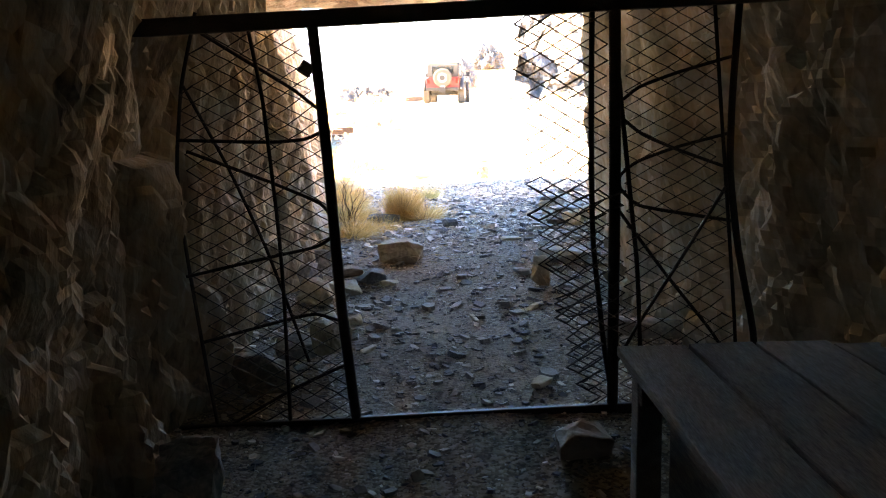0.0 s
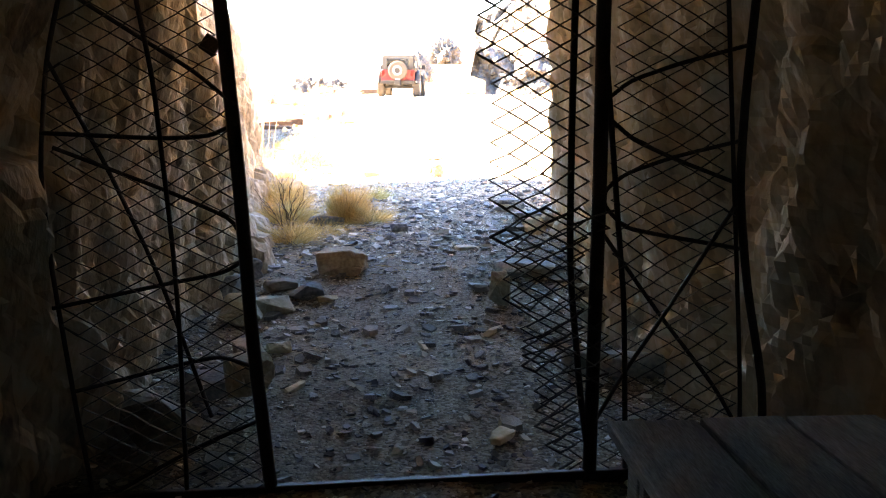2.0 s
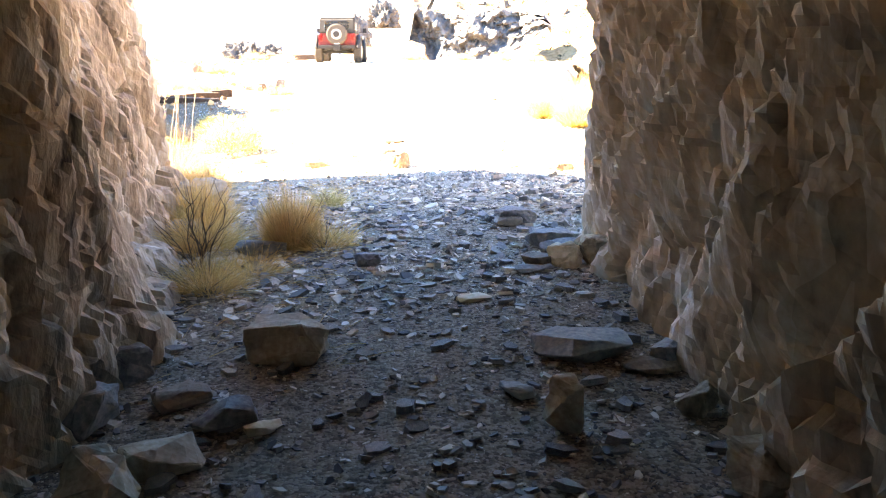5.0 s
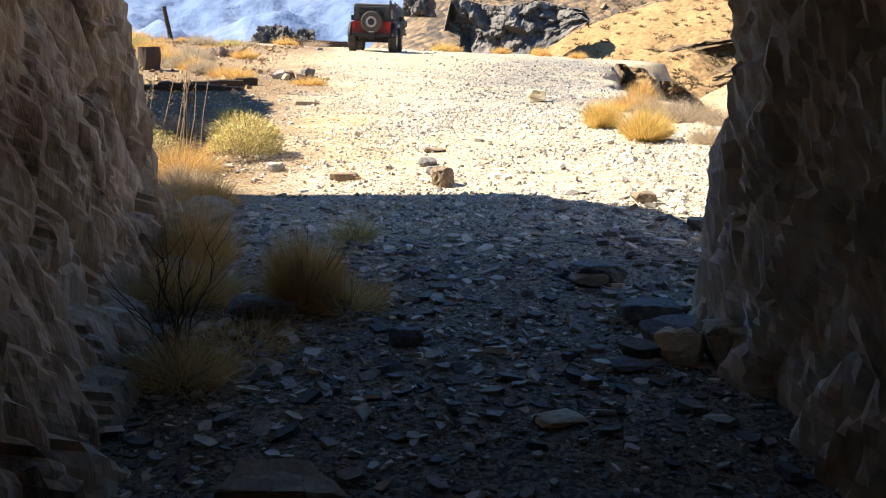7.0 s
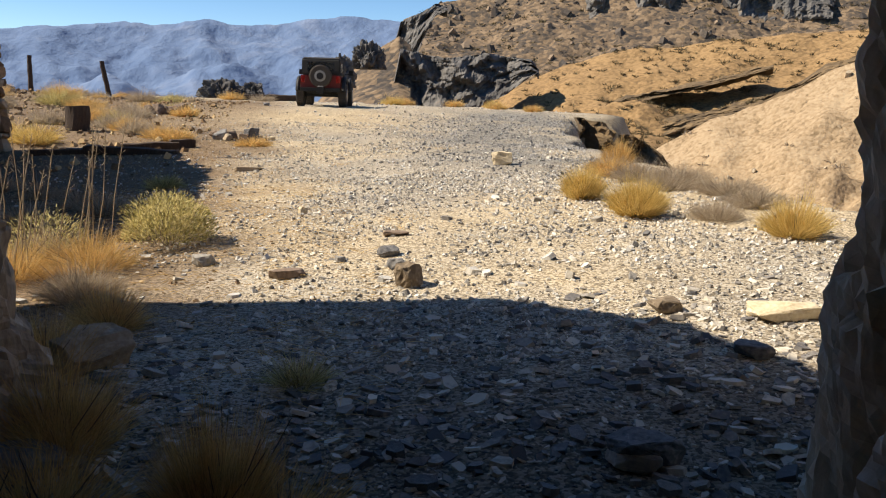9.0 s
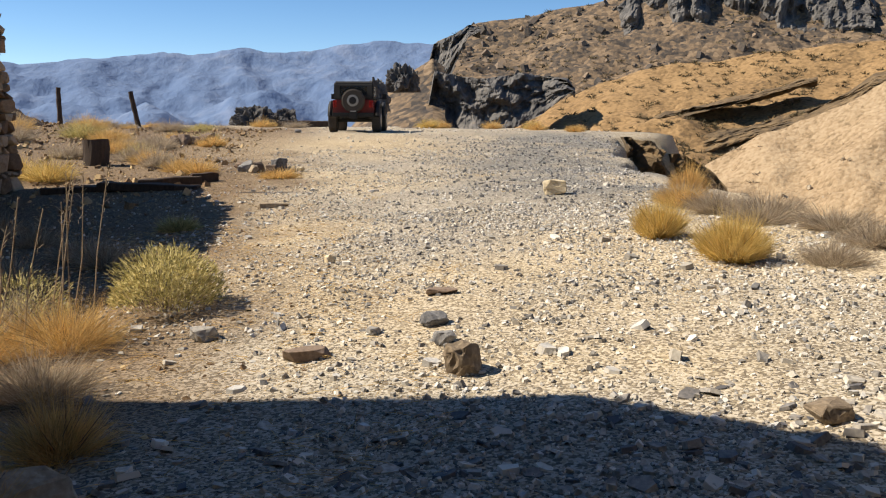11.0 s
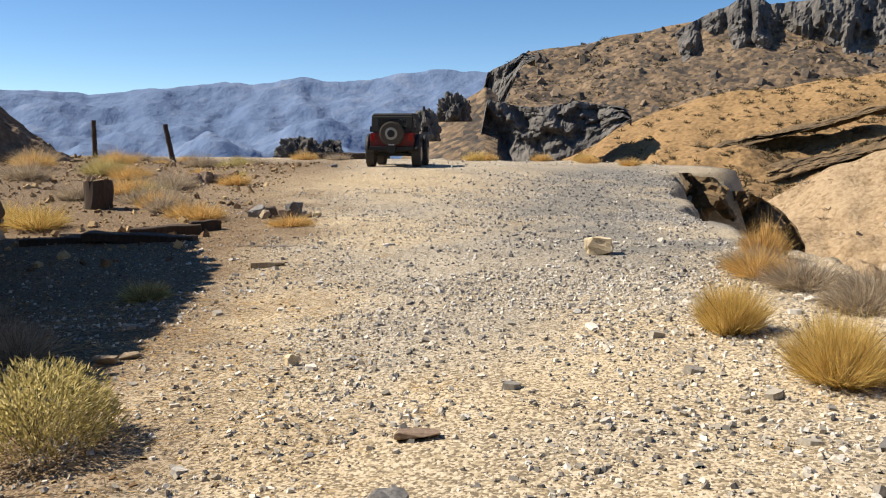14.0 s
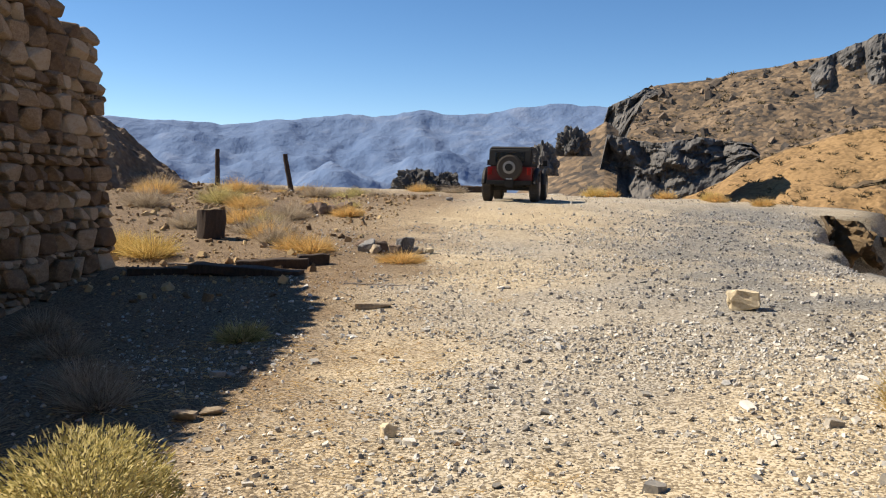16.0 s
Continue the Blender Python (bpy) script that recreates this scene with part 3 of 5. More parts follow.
stone((1.5, 7.15), (0.24, 0.2, 0.12), 19, M_GREYSTONE, "grey stone leaning on the tunnel side", 40)
stone((1.38, 7.05), (0.3, 0.2, 0.06), 20, M_STONE, "flat tan stone beside the slab", 0)
stone((0.56, 4.36), (0.11, 0.2, 0.05), 21, M_PALESTONE, "pale flat brick-shaped stone on the floor", -22, name="flat_stone")
stone((-0.53, 5.6), (0.17, 0.11, 0.08), 22, M_PALESTONE, "pale square stone on the tunnel floor", 8)
stone((-0.68, 5.45), (0.2, 0.26, 0.18), 222, M_STONE, "dark tan block on the tunnel floor", 30)
stone((-0.78, 5.0), (0.36, 0.26, 0.14), 23, M_GREYSTONE, "pale grey slab on rubble", 12, 8)
stone((-0.6, 4.78), (0.3, 0.3, 0.2), 24, M_STONE, "dark tan block near the gate", -25)
stone((-0.9, 4.45), (0.4, 0.34, 0.3), 25, M_STONE, "rounded dusty boulder behind the gate", 15)
stone((1.24, 5.2), (0.7, 0.2, 0.15), 26, M_GREYSTONE, "long grey slab with pale top", -3)
stone((0.28, 5.7), (0.045, 0.24, 0.03), 27, M_PALESTONE, "splinter of pale stone on the floor", 8, name="stone_splinter")
stone((0.72, 5.98), (0.05, 0.28, 0.04), 28, M_PALESTONE, "splinter of pale stone on the floor", -32, name="stone_splinter")
stone((-0.38, 5.0), (0.05, 0.2, 0.03), 29, M_PALESTONE, "splinter of pale stone on the floor", -30, name="stone_splinter")
stone((-0.95, 3.2), (0.3, 0.35, 0.3), 30, M_GREYSTONE, "dark rubble block inside the gate", 15)
stone((0.62, 3.55), (0.3, 0.24, 0.15), 31, M_REDSTONE, "dusty brown block behind the bottom bar", 10)
stone((-1.05, 6.85), (0.34, 0.3, 0.2), 130, M_GREYSTONE, "grey rubble against the tunnel side", 70)
# outside
stone((-1.15, 11.4), (0.5, 0.3, 0.28), 32, M_STONE, "pale leaning slab among dry grass", 40, 25)
stone((-1.1, 10.1), (0.4, 0.3, 0.16), 33, M_GREYSTONE, "grey slab among dry grass", 10)
stone((0.78, 12.95), (0.26, 0.22, 0.22), 34, M_STONE, "tan squared rock in the sun", 25)
stone((-0.12, 13.5), (0.36, 0.18, 0.09), 35, M_REDSTONE, "rusty flat stone in the sun", 10)
stone((0.72, 13.9), (0.22, 0.18, 0.12), 36, M_GREYSTONE, "blue-grey stone on the gravel", 10)
stone((1.35, 9.78), (0.34, 0.26, 0.16), 37, M_GREYSTONE, "grey rock on the shale outside", 20)
stone((1.46, 9.2), (0.36, 0.3, 0.15), 38, M_GREYSTONE, "pale grey slab at the rock corner", 5)
stone((1.55, 8.98), (0.5, 0.26, 0.13), 39, M_GREYSTONE, "grey slab at the rock corner", 20)
stone((1.62, 8.66), (0.36, 0.34, 0.3), 40, M_STONE, "tilted block at the rock corner", 30, 20)
stone((2.9, 11.45), (0.5, 0.3, 0.14), 41, M_PALESTONE, "flat pale rock in the sun", 0)
stone((2.25, 11.7), (0.24, 0.18, 0.12), 42, M_STONE, "small tan rock on the gravel", 20)
stone((2.4, 10.85), (0.26, 0.2, 0.1), 43, M_GREYSTONE, "flat shaded stone outside", -30)
stone((-0.82, 14.15), (0.22, 0.18, 0.13), 45, M_GREYSTONE, "blue-grey rock beside the sage bush", 40)
stone((0.31, 13.85), (0.1, 0.1, 0.06), 46, M_GREYSTONE, "small grey stone on the gravel", 40)
stone((0.87, 14.72), (0.3, 0.14, 0.06), 47, M_REDSTONE, "flat brown stone on the gravel", 5)
stone((0.74, 13.5), (0.18, 0.15, 0.1), 48, M_GREYSTONE, "dark grey stone on the gravel", 5)
stone((0.01, 16.5), (0.12, 0.11, 0.11), 49, M_PALESTONE, "small pale angular stone", 35)
stone((-1.49, 17.0), (0.22, 0.16, 0.09), 50, M_STONE, "tan stone on the litter", 0)
stone((-1.35, 17.15), (0.2, 0.14, 0.07), 51, M_STONE, "tan flat stone on the litter", 30)
stone((-0.86, 21.4), (0.55, 0.16, 0.1), 52, M_STONE, "long flat stone on the track", 15)
stone((3.25, 20.7), (0.44, 0.26, 0.28), 53, M_PALESTONE, "pale squared rock on the gravel", -20)
stone((-1.3, 15.85), (0.2, 0.14, 0.12), 54, M_PALESTONE, "pale stone near the sage bush", 10)
for i, (dx, dy, s, k) in enumerate([(-0.28, 0, 0.3, 0), (-0.1, 0.1, 0.3, 1), (-0.12, -0.16, 0.24, 2), (0.32, 0.02, 0.34, 0), (0.18, -0.1, 0.26, 1), (0.52, -0.08, 0.2, 2), (0.7, -0.05, 0.16, 3), (0.3, 0.2, 0.24, 0), (-0.35, 0.2, 0.28, 1)]):
    stone((-1.45 + dx * 1.15, 26.5 + dy), (s * 1.2, s, s * (1.1 if i in (0, 3) else 0.8)), 60 + i, (M_GREYSTONE, M_REDSTONE, M_STONE, M_PALESTONE)[k], "dark stone of the old fire ring", i * 40, group="ring of stones on the track")
for i, (dx, s) in enumerate([(-0.45, 0.36), (-0.2, 0.42), (0.1, 0.34), (0.38, 0.5), (0.05, 0.26)]):
    stone((-3.9 + dx, 33.6 + (0.3 if i == 4 else 0)), (s * 1.1, s, s * 0.95), 80 + i, M_REDSTONE, "reddish stone in a low heap", i * 50, group="heap of reddish stones")
stone((-1.3, 41), (0.3, 0.25, 0.16), 90, M_GREYSTONE, "small dark rock on the open flat", 0)


# ---- gate ----
GY = 3.95
gate = empty("mine_gate", pose(0, GY, 0), "rusty welded mine gate with torn chain-link, standing open", "gate")


def bar(name, pts, r, sides=8, label="", mat=M_STEEL):
    bm = bmesh.new()
    out = []
    for a, b in zip(pts, pts[1:]):
        for s in range(4):
            out.append(Vector(a).lerp(Vector(b), s / 4))
    out.append(Vector(pts[-1]))
    sm = [out[0]] + [(out[i - 1] + out[i] * 2 + out[i + 1]) / 4 for i in range(1, len(out) - 1)] + [out[-1]]
    tube(bm, sm, r, sides)
    return part(name, bm, mat, gate, label, True)


def flat_bar(name, a, b, w, h):
    bm = bmesh.new()
    a, b = Vector(a), Vector(b)
    d = b - a
    rot = Matrix.Rotation(-math.atan2(d.z, d.x), 4, "Y")
    box(bm, (d.length, w, h), (a + b) / 2, 0.006, rot)
    return part(name, bm, M_STEEL, gate)


flat_bar("top_bar", (-1.45, 0, 1.93), (1.7, 0, 2.04), 0.05, 0.075)
flat_bar("bottom_bar", (-1.2, 0, 0.075), (1.7, 0, 0.155), 0.03, 0.085)
bar("door_post", [(-0.5, 0, 2.0), (-0.45, 0, 1.31), (-0.42, 0, 0.68), (-0.37, 0, 0.13)], 0.025)
bar("hinge_post", [(0.83, 0, 2.02), (0.84, 0, 1.28), (0.84, 0, 0.5), (0.84, 0, 0.15)], 0.027)
for pts, r in (([(0.73, 0, 2.0), (0.73, 0, 1.53), (0.74, 0.01, 0.97), (0.80, 0, 0.43), (0.84, 0, 0.2)], 0.013),
               ([(0.845, 0, 1.75), (0.92, 0.01, 1.09), (0.95, 0, 0.81), (0.98, 0, 0.16)], 0.011),
               ([(-1.0, 0, 2.0), (-1.09, 0.02, 1.69), (-1.14, 0.03, 1.32), (-1.12, 0.02, 0.96), (-1.06, 0, 0.43), (-1.02, 0, 0.1)], 0.009),
               ([(-0.78, 0, 1.95), (-0.73, 0, 1.64), (-0.71, 0, 1.36), (-0.69, 0, 1.06), (-0.68, 0, 0.79), (-0.68, 0, 0.12)], 0.009),
               ([(1.38, 0, 2.0), (1.36, 0, 1.57), (1.36, 0, 1.26), (1.41, 0, 0.9), (1.5, 0, 0.5), (1.52, 0, 0.16)], 0.017),
               ([(1.27, 0, 2.0), (1.31, 0, 1.57), (1.34, 0, 1.26), (1.41, 0, 0.53), (1.43, 0, 0.16)], 0.009)):
    bar("upright_rod", pts, r)
for pts in ([(-1.08, 0.01, 1.69), (-0.91, 0.02, 1.34), (-0.75, 0.02, 0.95), (-0.58, 0.01, 0.41)],
            [(-0.98, 0, 1.91), (-0.78, 0.02, 1.78), (-0.59, 0.02, 1.66), (-0.47, 0, 1.56)],
            [(-1.12, 0, 1.45), (-0.7, 0.02, 1.43), (-0.55, 0.02, 1.44), (-0.46, 0, 1.48)],
            [(-1.08, 0, 1.40), (-0.71, 0.02, 1.25), (-0.49, 0.02, 1.15), (-0.44, 0, 1.08)],
            [(-1.12, 0, 0.83), (-0.73, 0.02, 0.91), (-0.52, 0.02, 0.95), (-0.44, 0, 1.0)],
            [(-1.06, 0, 0.52), (-0.69, 0.02, 0.61), (-0.54, 0.02, 0.64), (-0.41, 0, 0.60)],
            [(-0.95, 0, 0.12), (-0.66, 0.02, 0.28), (-0.40, 0, 0.40)],
            [(1.37, 0, 1.77), (1.11, 0.01, 1.70), (0.94, 0.01, 1.64), (0.85, 0, 1.57)],
            [(0.85, 0, 1.52), (0.96, 0.01, 1.43), (1.12, 0.02, 1.36), (1.36, 0, 1.27)],
            [(1.36, 0, 1.43), (1.12, 0.02, 1.37), (0.94, 0.01, 1.31), (0.86, 0, 1.25), (0.86, 0, 1.19), (0.94, 0.01, 1.11), (1.08, 0.02, 1.08), (1.38, 0, 1.03)],
            [(0.85, 0, 1.1), (1.08, 0.02, 0.79), (1.31, 0, 0.50), (1.43, 0, 0.3)],
            [(1.36, 0, 1.21), (1.14, -0.01, 0.85), (0.96, 0, 0.56), (0.86, 0, 0.38)]):
    bar("bent_rod", pts, 0.0085, 6)
bm = bmesh.new()
box(bm, (0.06, 0.03, 0.06), (-0.53, 0, 1.75), 0.006, Matrix.Rotation(radians(35), 4, "Y"))
part("lock_plate", bm, M_STEEL, gate)


def chain_link(xs, zs, inside, label, seed, bulge=0.03, wire=0.005):
    """Zigzag wires hooked into each other, kept where inside() says, sagging a little."""
    rnd = random.Random(seed)
    bm = bmesh.new()
    pitch, rise = 0.058, 0.034
    k = 0
    x = xs[0]
    while x < xs[1]:
        run = []
        z, i = zs[0], 0
        while z < zs[1] + rise:
            px = x + (pitch / 2 if ((i + k) % 2) else -pitch / 2) * 1.06
            py = bulge * fbm(px * 3, z * 3, seed) + (0.003 if i % 2 else -0.003)
            p = (px + 0.02 * noise.noise(Vector((px * 4, z * 3, seed))), py, z + 0.012 * noise.noise(Vector((px * 5, z * 5, seed + 3))))
            if inside(px, z):
                run.append(p)
            else:
                if len(run) > 1:
                    tube(bm, run, wire, 5)
                run = []
            z += rise
            i += 1
        if len(run) > 1:
            tube(bm, run, wire, 5)
        x += pitch
        k += 1
    return part("chain_link", bm, M_WIRE, gate, label)


def left_panel(x, z):
    lo = smooth_lerp(z, [0.1, 0.43, 0.96, 1.32, 1.69, 2.0], [-1.02, -1.06, -1.12, -1.14, -1.09, -1.0])
    return lo < x < smooth_lerp(z, [0.13, 0.68, 1.31, 2.0], [-0.36, -0.40, -0.43, -0.48])


chain_link((-1.12, -0.36), (0.12, 1.93), left_panel, "torn rusty chain-link", 1)
chain_link((0.86, 1.48), (0.16, 2.0), lambda x, z: 0.85 < x < smooth_lerp(z, [0.16, 0.5, 1.26, 2.0], [1.44, 1.42, 1.35, 1.3]), "rusty chain-link", 2)


def flap(x, z):
    edge = smooth_lerp(z, [0.16, 0.38, 0.71, 0.9, 1.22, 1.5, 1.85, 2.0], [0.70, 0.60, 0.52, 0.47, 0.43, 0.42, 0.34, 0.36])
    return edge + 0.03 * noise.noise(Vector((z * 9, 1, 0))) < x < 0.85


chain_link((0.30, 0.86), (0.16, 1.98), flap, "loose torn flap of chain-link", 3, 0.1, 0.0064)
chain_link((0.50, 0.86), (0.14, 1.25), lambda x, z: flap(x - 0.03, z) and z < 1.2, "crumpled second layer of chain-link", 4, 0.16)

# ---- plank table ----
table = empty("work_table", pose(1.17, 2.15, height(1.1, 2.4)), "crude dark weathered plank table inside the gate", "table")
rnd = random.Random(5)
px = -0.5
for w in (0.27, 0.25, 0.28, 0.26):
    bm = bmesh.new()
    box(bm, (w - 0.016, 1.95 + rnd.uniform(-0.03, 0.03), 0.036), (px + w / 2, 0, 0.61 + rnd.uniform(-0.009, 0.009)), 0.005)
    bmesh.ops.subdivide_edges(bm, edges=[e for e in bm.edges if e.calc_length() > 0.8], cuts=24)
    for q in bm.verts:
        q.co.x += 0.008 * noise.noise(Vector((q.co.x * 3, q.co.y * 5, px)))
        q.co.z += 0.006 * noise.noise(Vector((q.co.x * 4, q.co.y * 3, px)))
    part("plank", bm, M_WOOD, table)
    px += w
for x in (-0.42, 0.46):
    for y in (-0.8, 0.8):
        bm = bmesh.new()
        box(bm, (0.09, 0.09, 0.64), (x, y, 0.265), 0.006)
        part("leg", bm, M_WOOD, table)
for y in (-0.8, 0.8):
    bm = bmesh.new()
    box(bm, (0.96, 0.04, 0.1), (0.02, y - 0.066 * (1 if y > 0 else -1), 0.54), 0.004)
    part("crossbeam", bm, M_WOOD, table)
bm = bmesh.new()
box(bm, (0.03, 1.4, 0.40), (-0.35, 0, 0.36), 0.004)
part("side_board", bm, M_WOOD, table)

# ---- posts, stump, timbers ----
def post(at, h, r, lean, label):
    bm = bmesh.new()
    tube(bm, [(0.02 * noise.noise(Vector((i, h, 0))), 0, -0.3 + (h + 0.3) * i / 8) for i in range(9)], r, 9, 0.85)
    for q in bm.verts:
        q.co += Vector((noise.noise(q.co * 9), noise.noise(q.co * 7), 0)) * r * 0.15
    me = bpy.data.meshes.new("fence_post")
    bm.to_mesh(me)
    bm.free()
    me.materials.append(M_OLDTIMBER)
    ob = new("fence_post", me)
    ob.matrix_world = pose(at[0], at[1], height(*at), 0, lean, 0)
    return tagged(ob, label, "post")


post((-11.4, 47.0), 1.55, 0.11, 0, "upright dark weathered timber post")
post((-7.9, 45.5), 1.5, 0.11, -10, "leaning dark weathered timber post")
post((-16.6, 47.5), 1.4, 0.10, 4, "dark weathered timber post behind the mound")
bm = bmesh.new()
tube(bm, [(0, 0, -0.2), (0, 0, 0.12), (0.01, 0, 0.34), (0, 0.01, 0.54)], 0.27, 18, 0.97)
for q in bm.verts:
    q.co += Vector((noise.noise(q.co * 6), noise.noise(q.co * 5 + Vector((3, 0, 0))), 0.6 * noise.noise(q.co * 7))) * 0.035
me = bpy.data.meshes.new("stump")
bm.to_mesh(me)
bm.free()
me.materials.append(M_OLDTIMBER)
stump = new("stump", me)
stump.matrix_world = pose(-5.0, 27.7, height(-5.0, 27.7))
tagged(stump, "squat dark weathered timber stump", "stump")


def timber(at, size, turn, tilt, label, mat=M_OLDTIMBER, name="timber"):
    bm = bmesh.new()
    box(bm, size, (0, 0, size[2] / 2), min(size) * 0.12)
    bmesh.ops.subdivide_edges(bm, edges=[e for e in bm.edges if e.calc_length() > size[0] * 0.5], cuts=14)
    for q in bm.verts:
        q.co += Vector((0, noise.noise(q.co * 3), noise.noise(q.co * 4 + Vector((5, 0, 0))))) * size[2] * 0.18
    me = bpy.data.meshes.new(name)
    bm.to_mesh(me)
    bm.free()
    me.materials.append(mat)
    ob = new(name, me)
    ob.matrix_world = pose(at[0], at[1], height(*at) - 0.03, 0, tilt, turn)
    return tagged(ob, label, "timber")


timber((-3.15, 23.9), (1.7, 0.32, 0.15), -3, 2, "long dark burnt timber lying across the shade")
timber((-2.9, 24.5), (1.1, 0.26, 0.17), 9, -3, "short dark timber beside the long one")
timber((-4.3, 24.0), (1.3, 0.3, 0.12), 4, -2, "charred split plank lying in the shade", name="plank")
timber((-2.35, 24.85), (0.5, 0.16, 0.2), 24, 0, "broken dark timber end", name="timber")
timber((-0.9, 22.9), (1.2, 0.06, 0.04), -6, 0, "thin weathered stick on the track", M_WOOD, "stick")
timber((-4.2, 24.9), (1.0, 0.09, 0.05), 12, 0, "weathered board on the litter", M_WOOD, "board")
timber((-3.2, 26.9), (0.9, 0.1, 0.06), -20, 0, "weathered board on the litter", M_WOOD, "board")
timber((-1.2, 55.5), (3.6, 0.4, 0.35), 2, 0, "long dark timber along the rim")

# ---- ruin ----
ruin = empty("ruined_wall", pose(-5.4, 19.6, 0), "ruined dry-stone wall of brown blocks, broken top", "wall")


def ruin_top(y):
    return 4.42 + 0.55 * max(0, min(1, (4.2 - y) / 1.4)) + 0.12 * noise.noise(Vector((y * 2.5, 3, 0)))


bm = bmesh.new()
ys = np.linspace(-3.2, 4.75, 40)
rows = []
for y in ys:
    t = ruin_top(y) - 0.2
    rows.append([bm.verts.new((0.0 - 0.10, y, -0.3)), bm.verts.new((-0.42, y, t)), bm.verts.new((-0.75, y, t)), bm.verts.new((-0.95, y, -0.3))])
for a, b in zip(rows, rows[1:]):
    for i in range(4):
        bm.faces.new((a[i], a[(i + 1) % 4], b[(i + 1) % 4], b[i]))
bm.faces.new(rows[0][::-1])
bm.faces.new(rows[-1])
M_MORTAR = material("mud_mortar", [(0.3, (0.09, 0.065, 0.045)), (0.7, (0.2, 0.15, 0.1))], 5, 0.95, 0.5, 30)
M_RUIN = material("ruin_stone", [(0.25, (0.12, 0.075, 0.045)), (0.45, (0.22, 0.145, 0.085)), (0.6, (0.32, 0.225, 0.14)), (0.75, (0.4, 0.32, 0.23))], 5, 0.9, 0.6, 30, local=True, vary=0.5, depth=0.015)
part("core", bm, M_MORTAR, ruin, "dark earth-filled core")
STONES = []
for i in range(14):
    bm = rock_bm((1, 1, 1), 300 + i, cuts=30)
    me = bpy.data.meshes.new("block")
    bm.to_mesh(me)
    bm.free()
    me.materials.append(M_RUIN)
    STONES.append(me)


def lay(y0, y1, rnd, make):
    z = 0.2
    while z < 4.9:
        h = rnd.choice((0.1, 0.14, 0.2, 0.24, 0.3))
        y = y1
        while y > y0:
            w = h * rnd.uniform(1.1, 2.4)
            if z + h * 0.6 < ruin_top(y - w / 2):
                make(y - w / 2, z, w, h)
            y -= w
        z += h * 0.97


def block(y, z, w, h):
    ob = new("block", rnd.choice(STONES))
    ob.parent = ruin
    ob.matrix_local = pose(-0.17 - 0.075 * z + rnd.uniform(-0.03, 0.03), y, z - 0.02, rnd.uniform(-5, 5), rnd.uniform(-4, 4), rnd.uniform(-6, 6)) @ Matrix.Diagonal((0.44, w * 1.06, h * 1.1, 1))


rnd = random.Random(11)
lay(1.6, 5.0, rnd, block)
verts, faces = [], []


def far_block(y, z, w, h):
    me = rnd.choice(STONES)
    k = len(verts)
    for q in me.vertices:
        verts.append((-0.17 - 0.075 * z + q.co.x * 0.44, y + q.co.y * w * 1.04, z + q.co.z * h * 1.06))
    faces.extend([tuple(i + k for i in p.vertices) for p in me.polygons])


lay(-3.2, 1.6, rnd, far_block)
ob = obj("far_blocks", verts, faces, M_RUIN)
ob.parent = ruin
tagged(ob, "further brown blocks of the wall", kind="stuff")


# ---- plants ----
def blade(verts, faces, base, way, length, width, droop, rnd):
    """One thin bent blade of three joints, folded so that it has two sides."""
    way = way.normalized()
    side = way.cross(Vector((rnd.uniform(-1, 1), rnd.uniform(-1, 1), 0.2))).normalized() * width
    k = len(verts)
    p, d = Vector(base), way.copy()
    for i in range(4):
        s = side * (1 - i / 3.4)
        verts.append(p - s)
        verts.append(p + s)
        p = p + d * (length / 3)
        d = (d + Vector((way.x, way.y, -0.6)) * droop * (i + 1) * 0.4).normalized()
    for i in range(3):
        faces.append((k + 2 * i, k + 2 * i + 1, k + 2 * i + 3, k + 2 * i + 2))


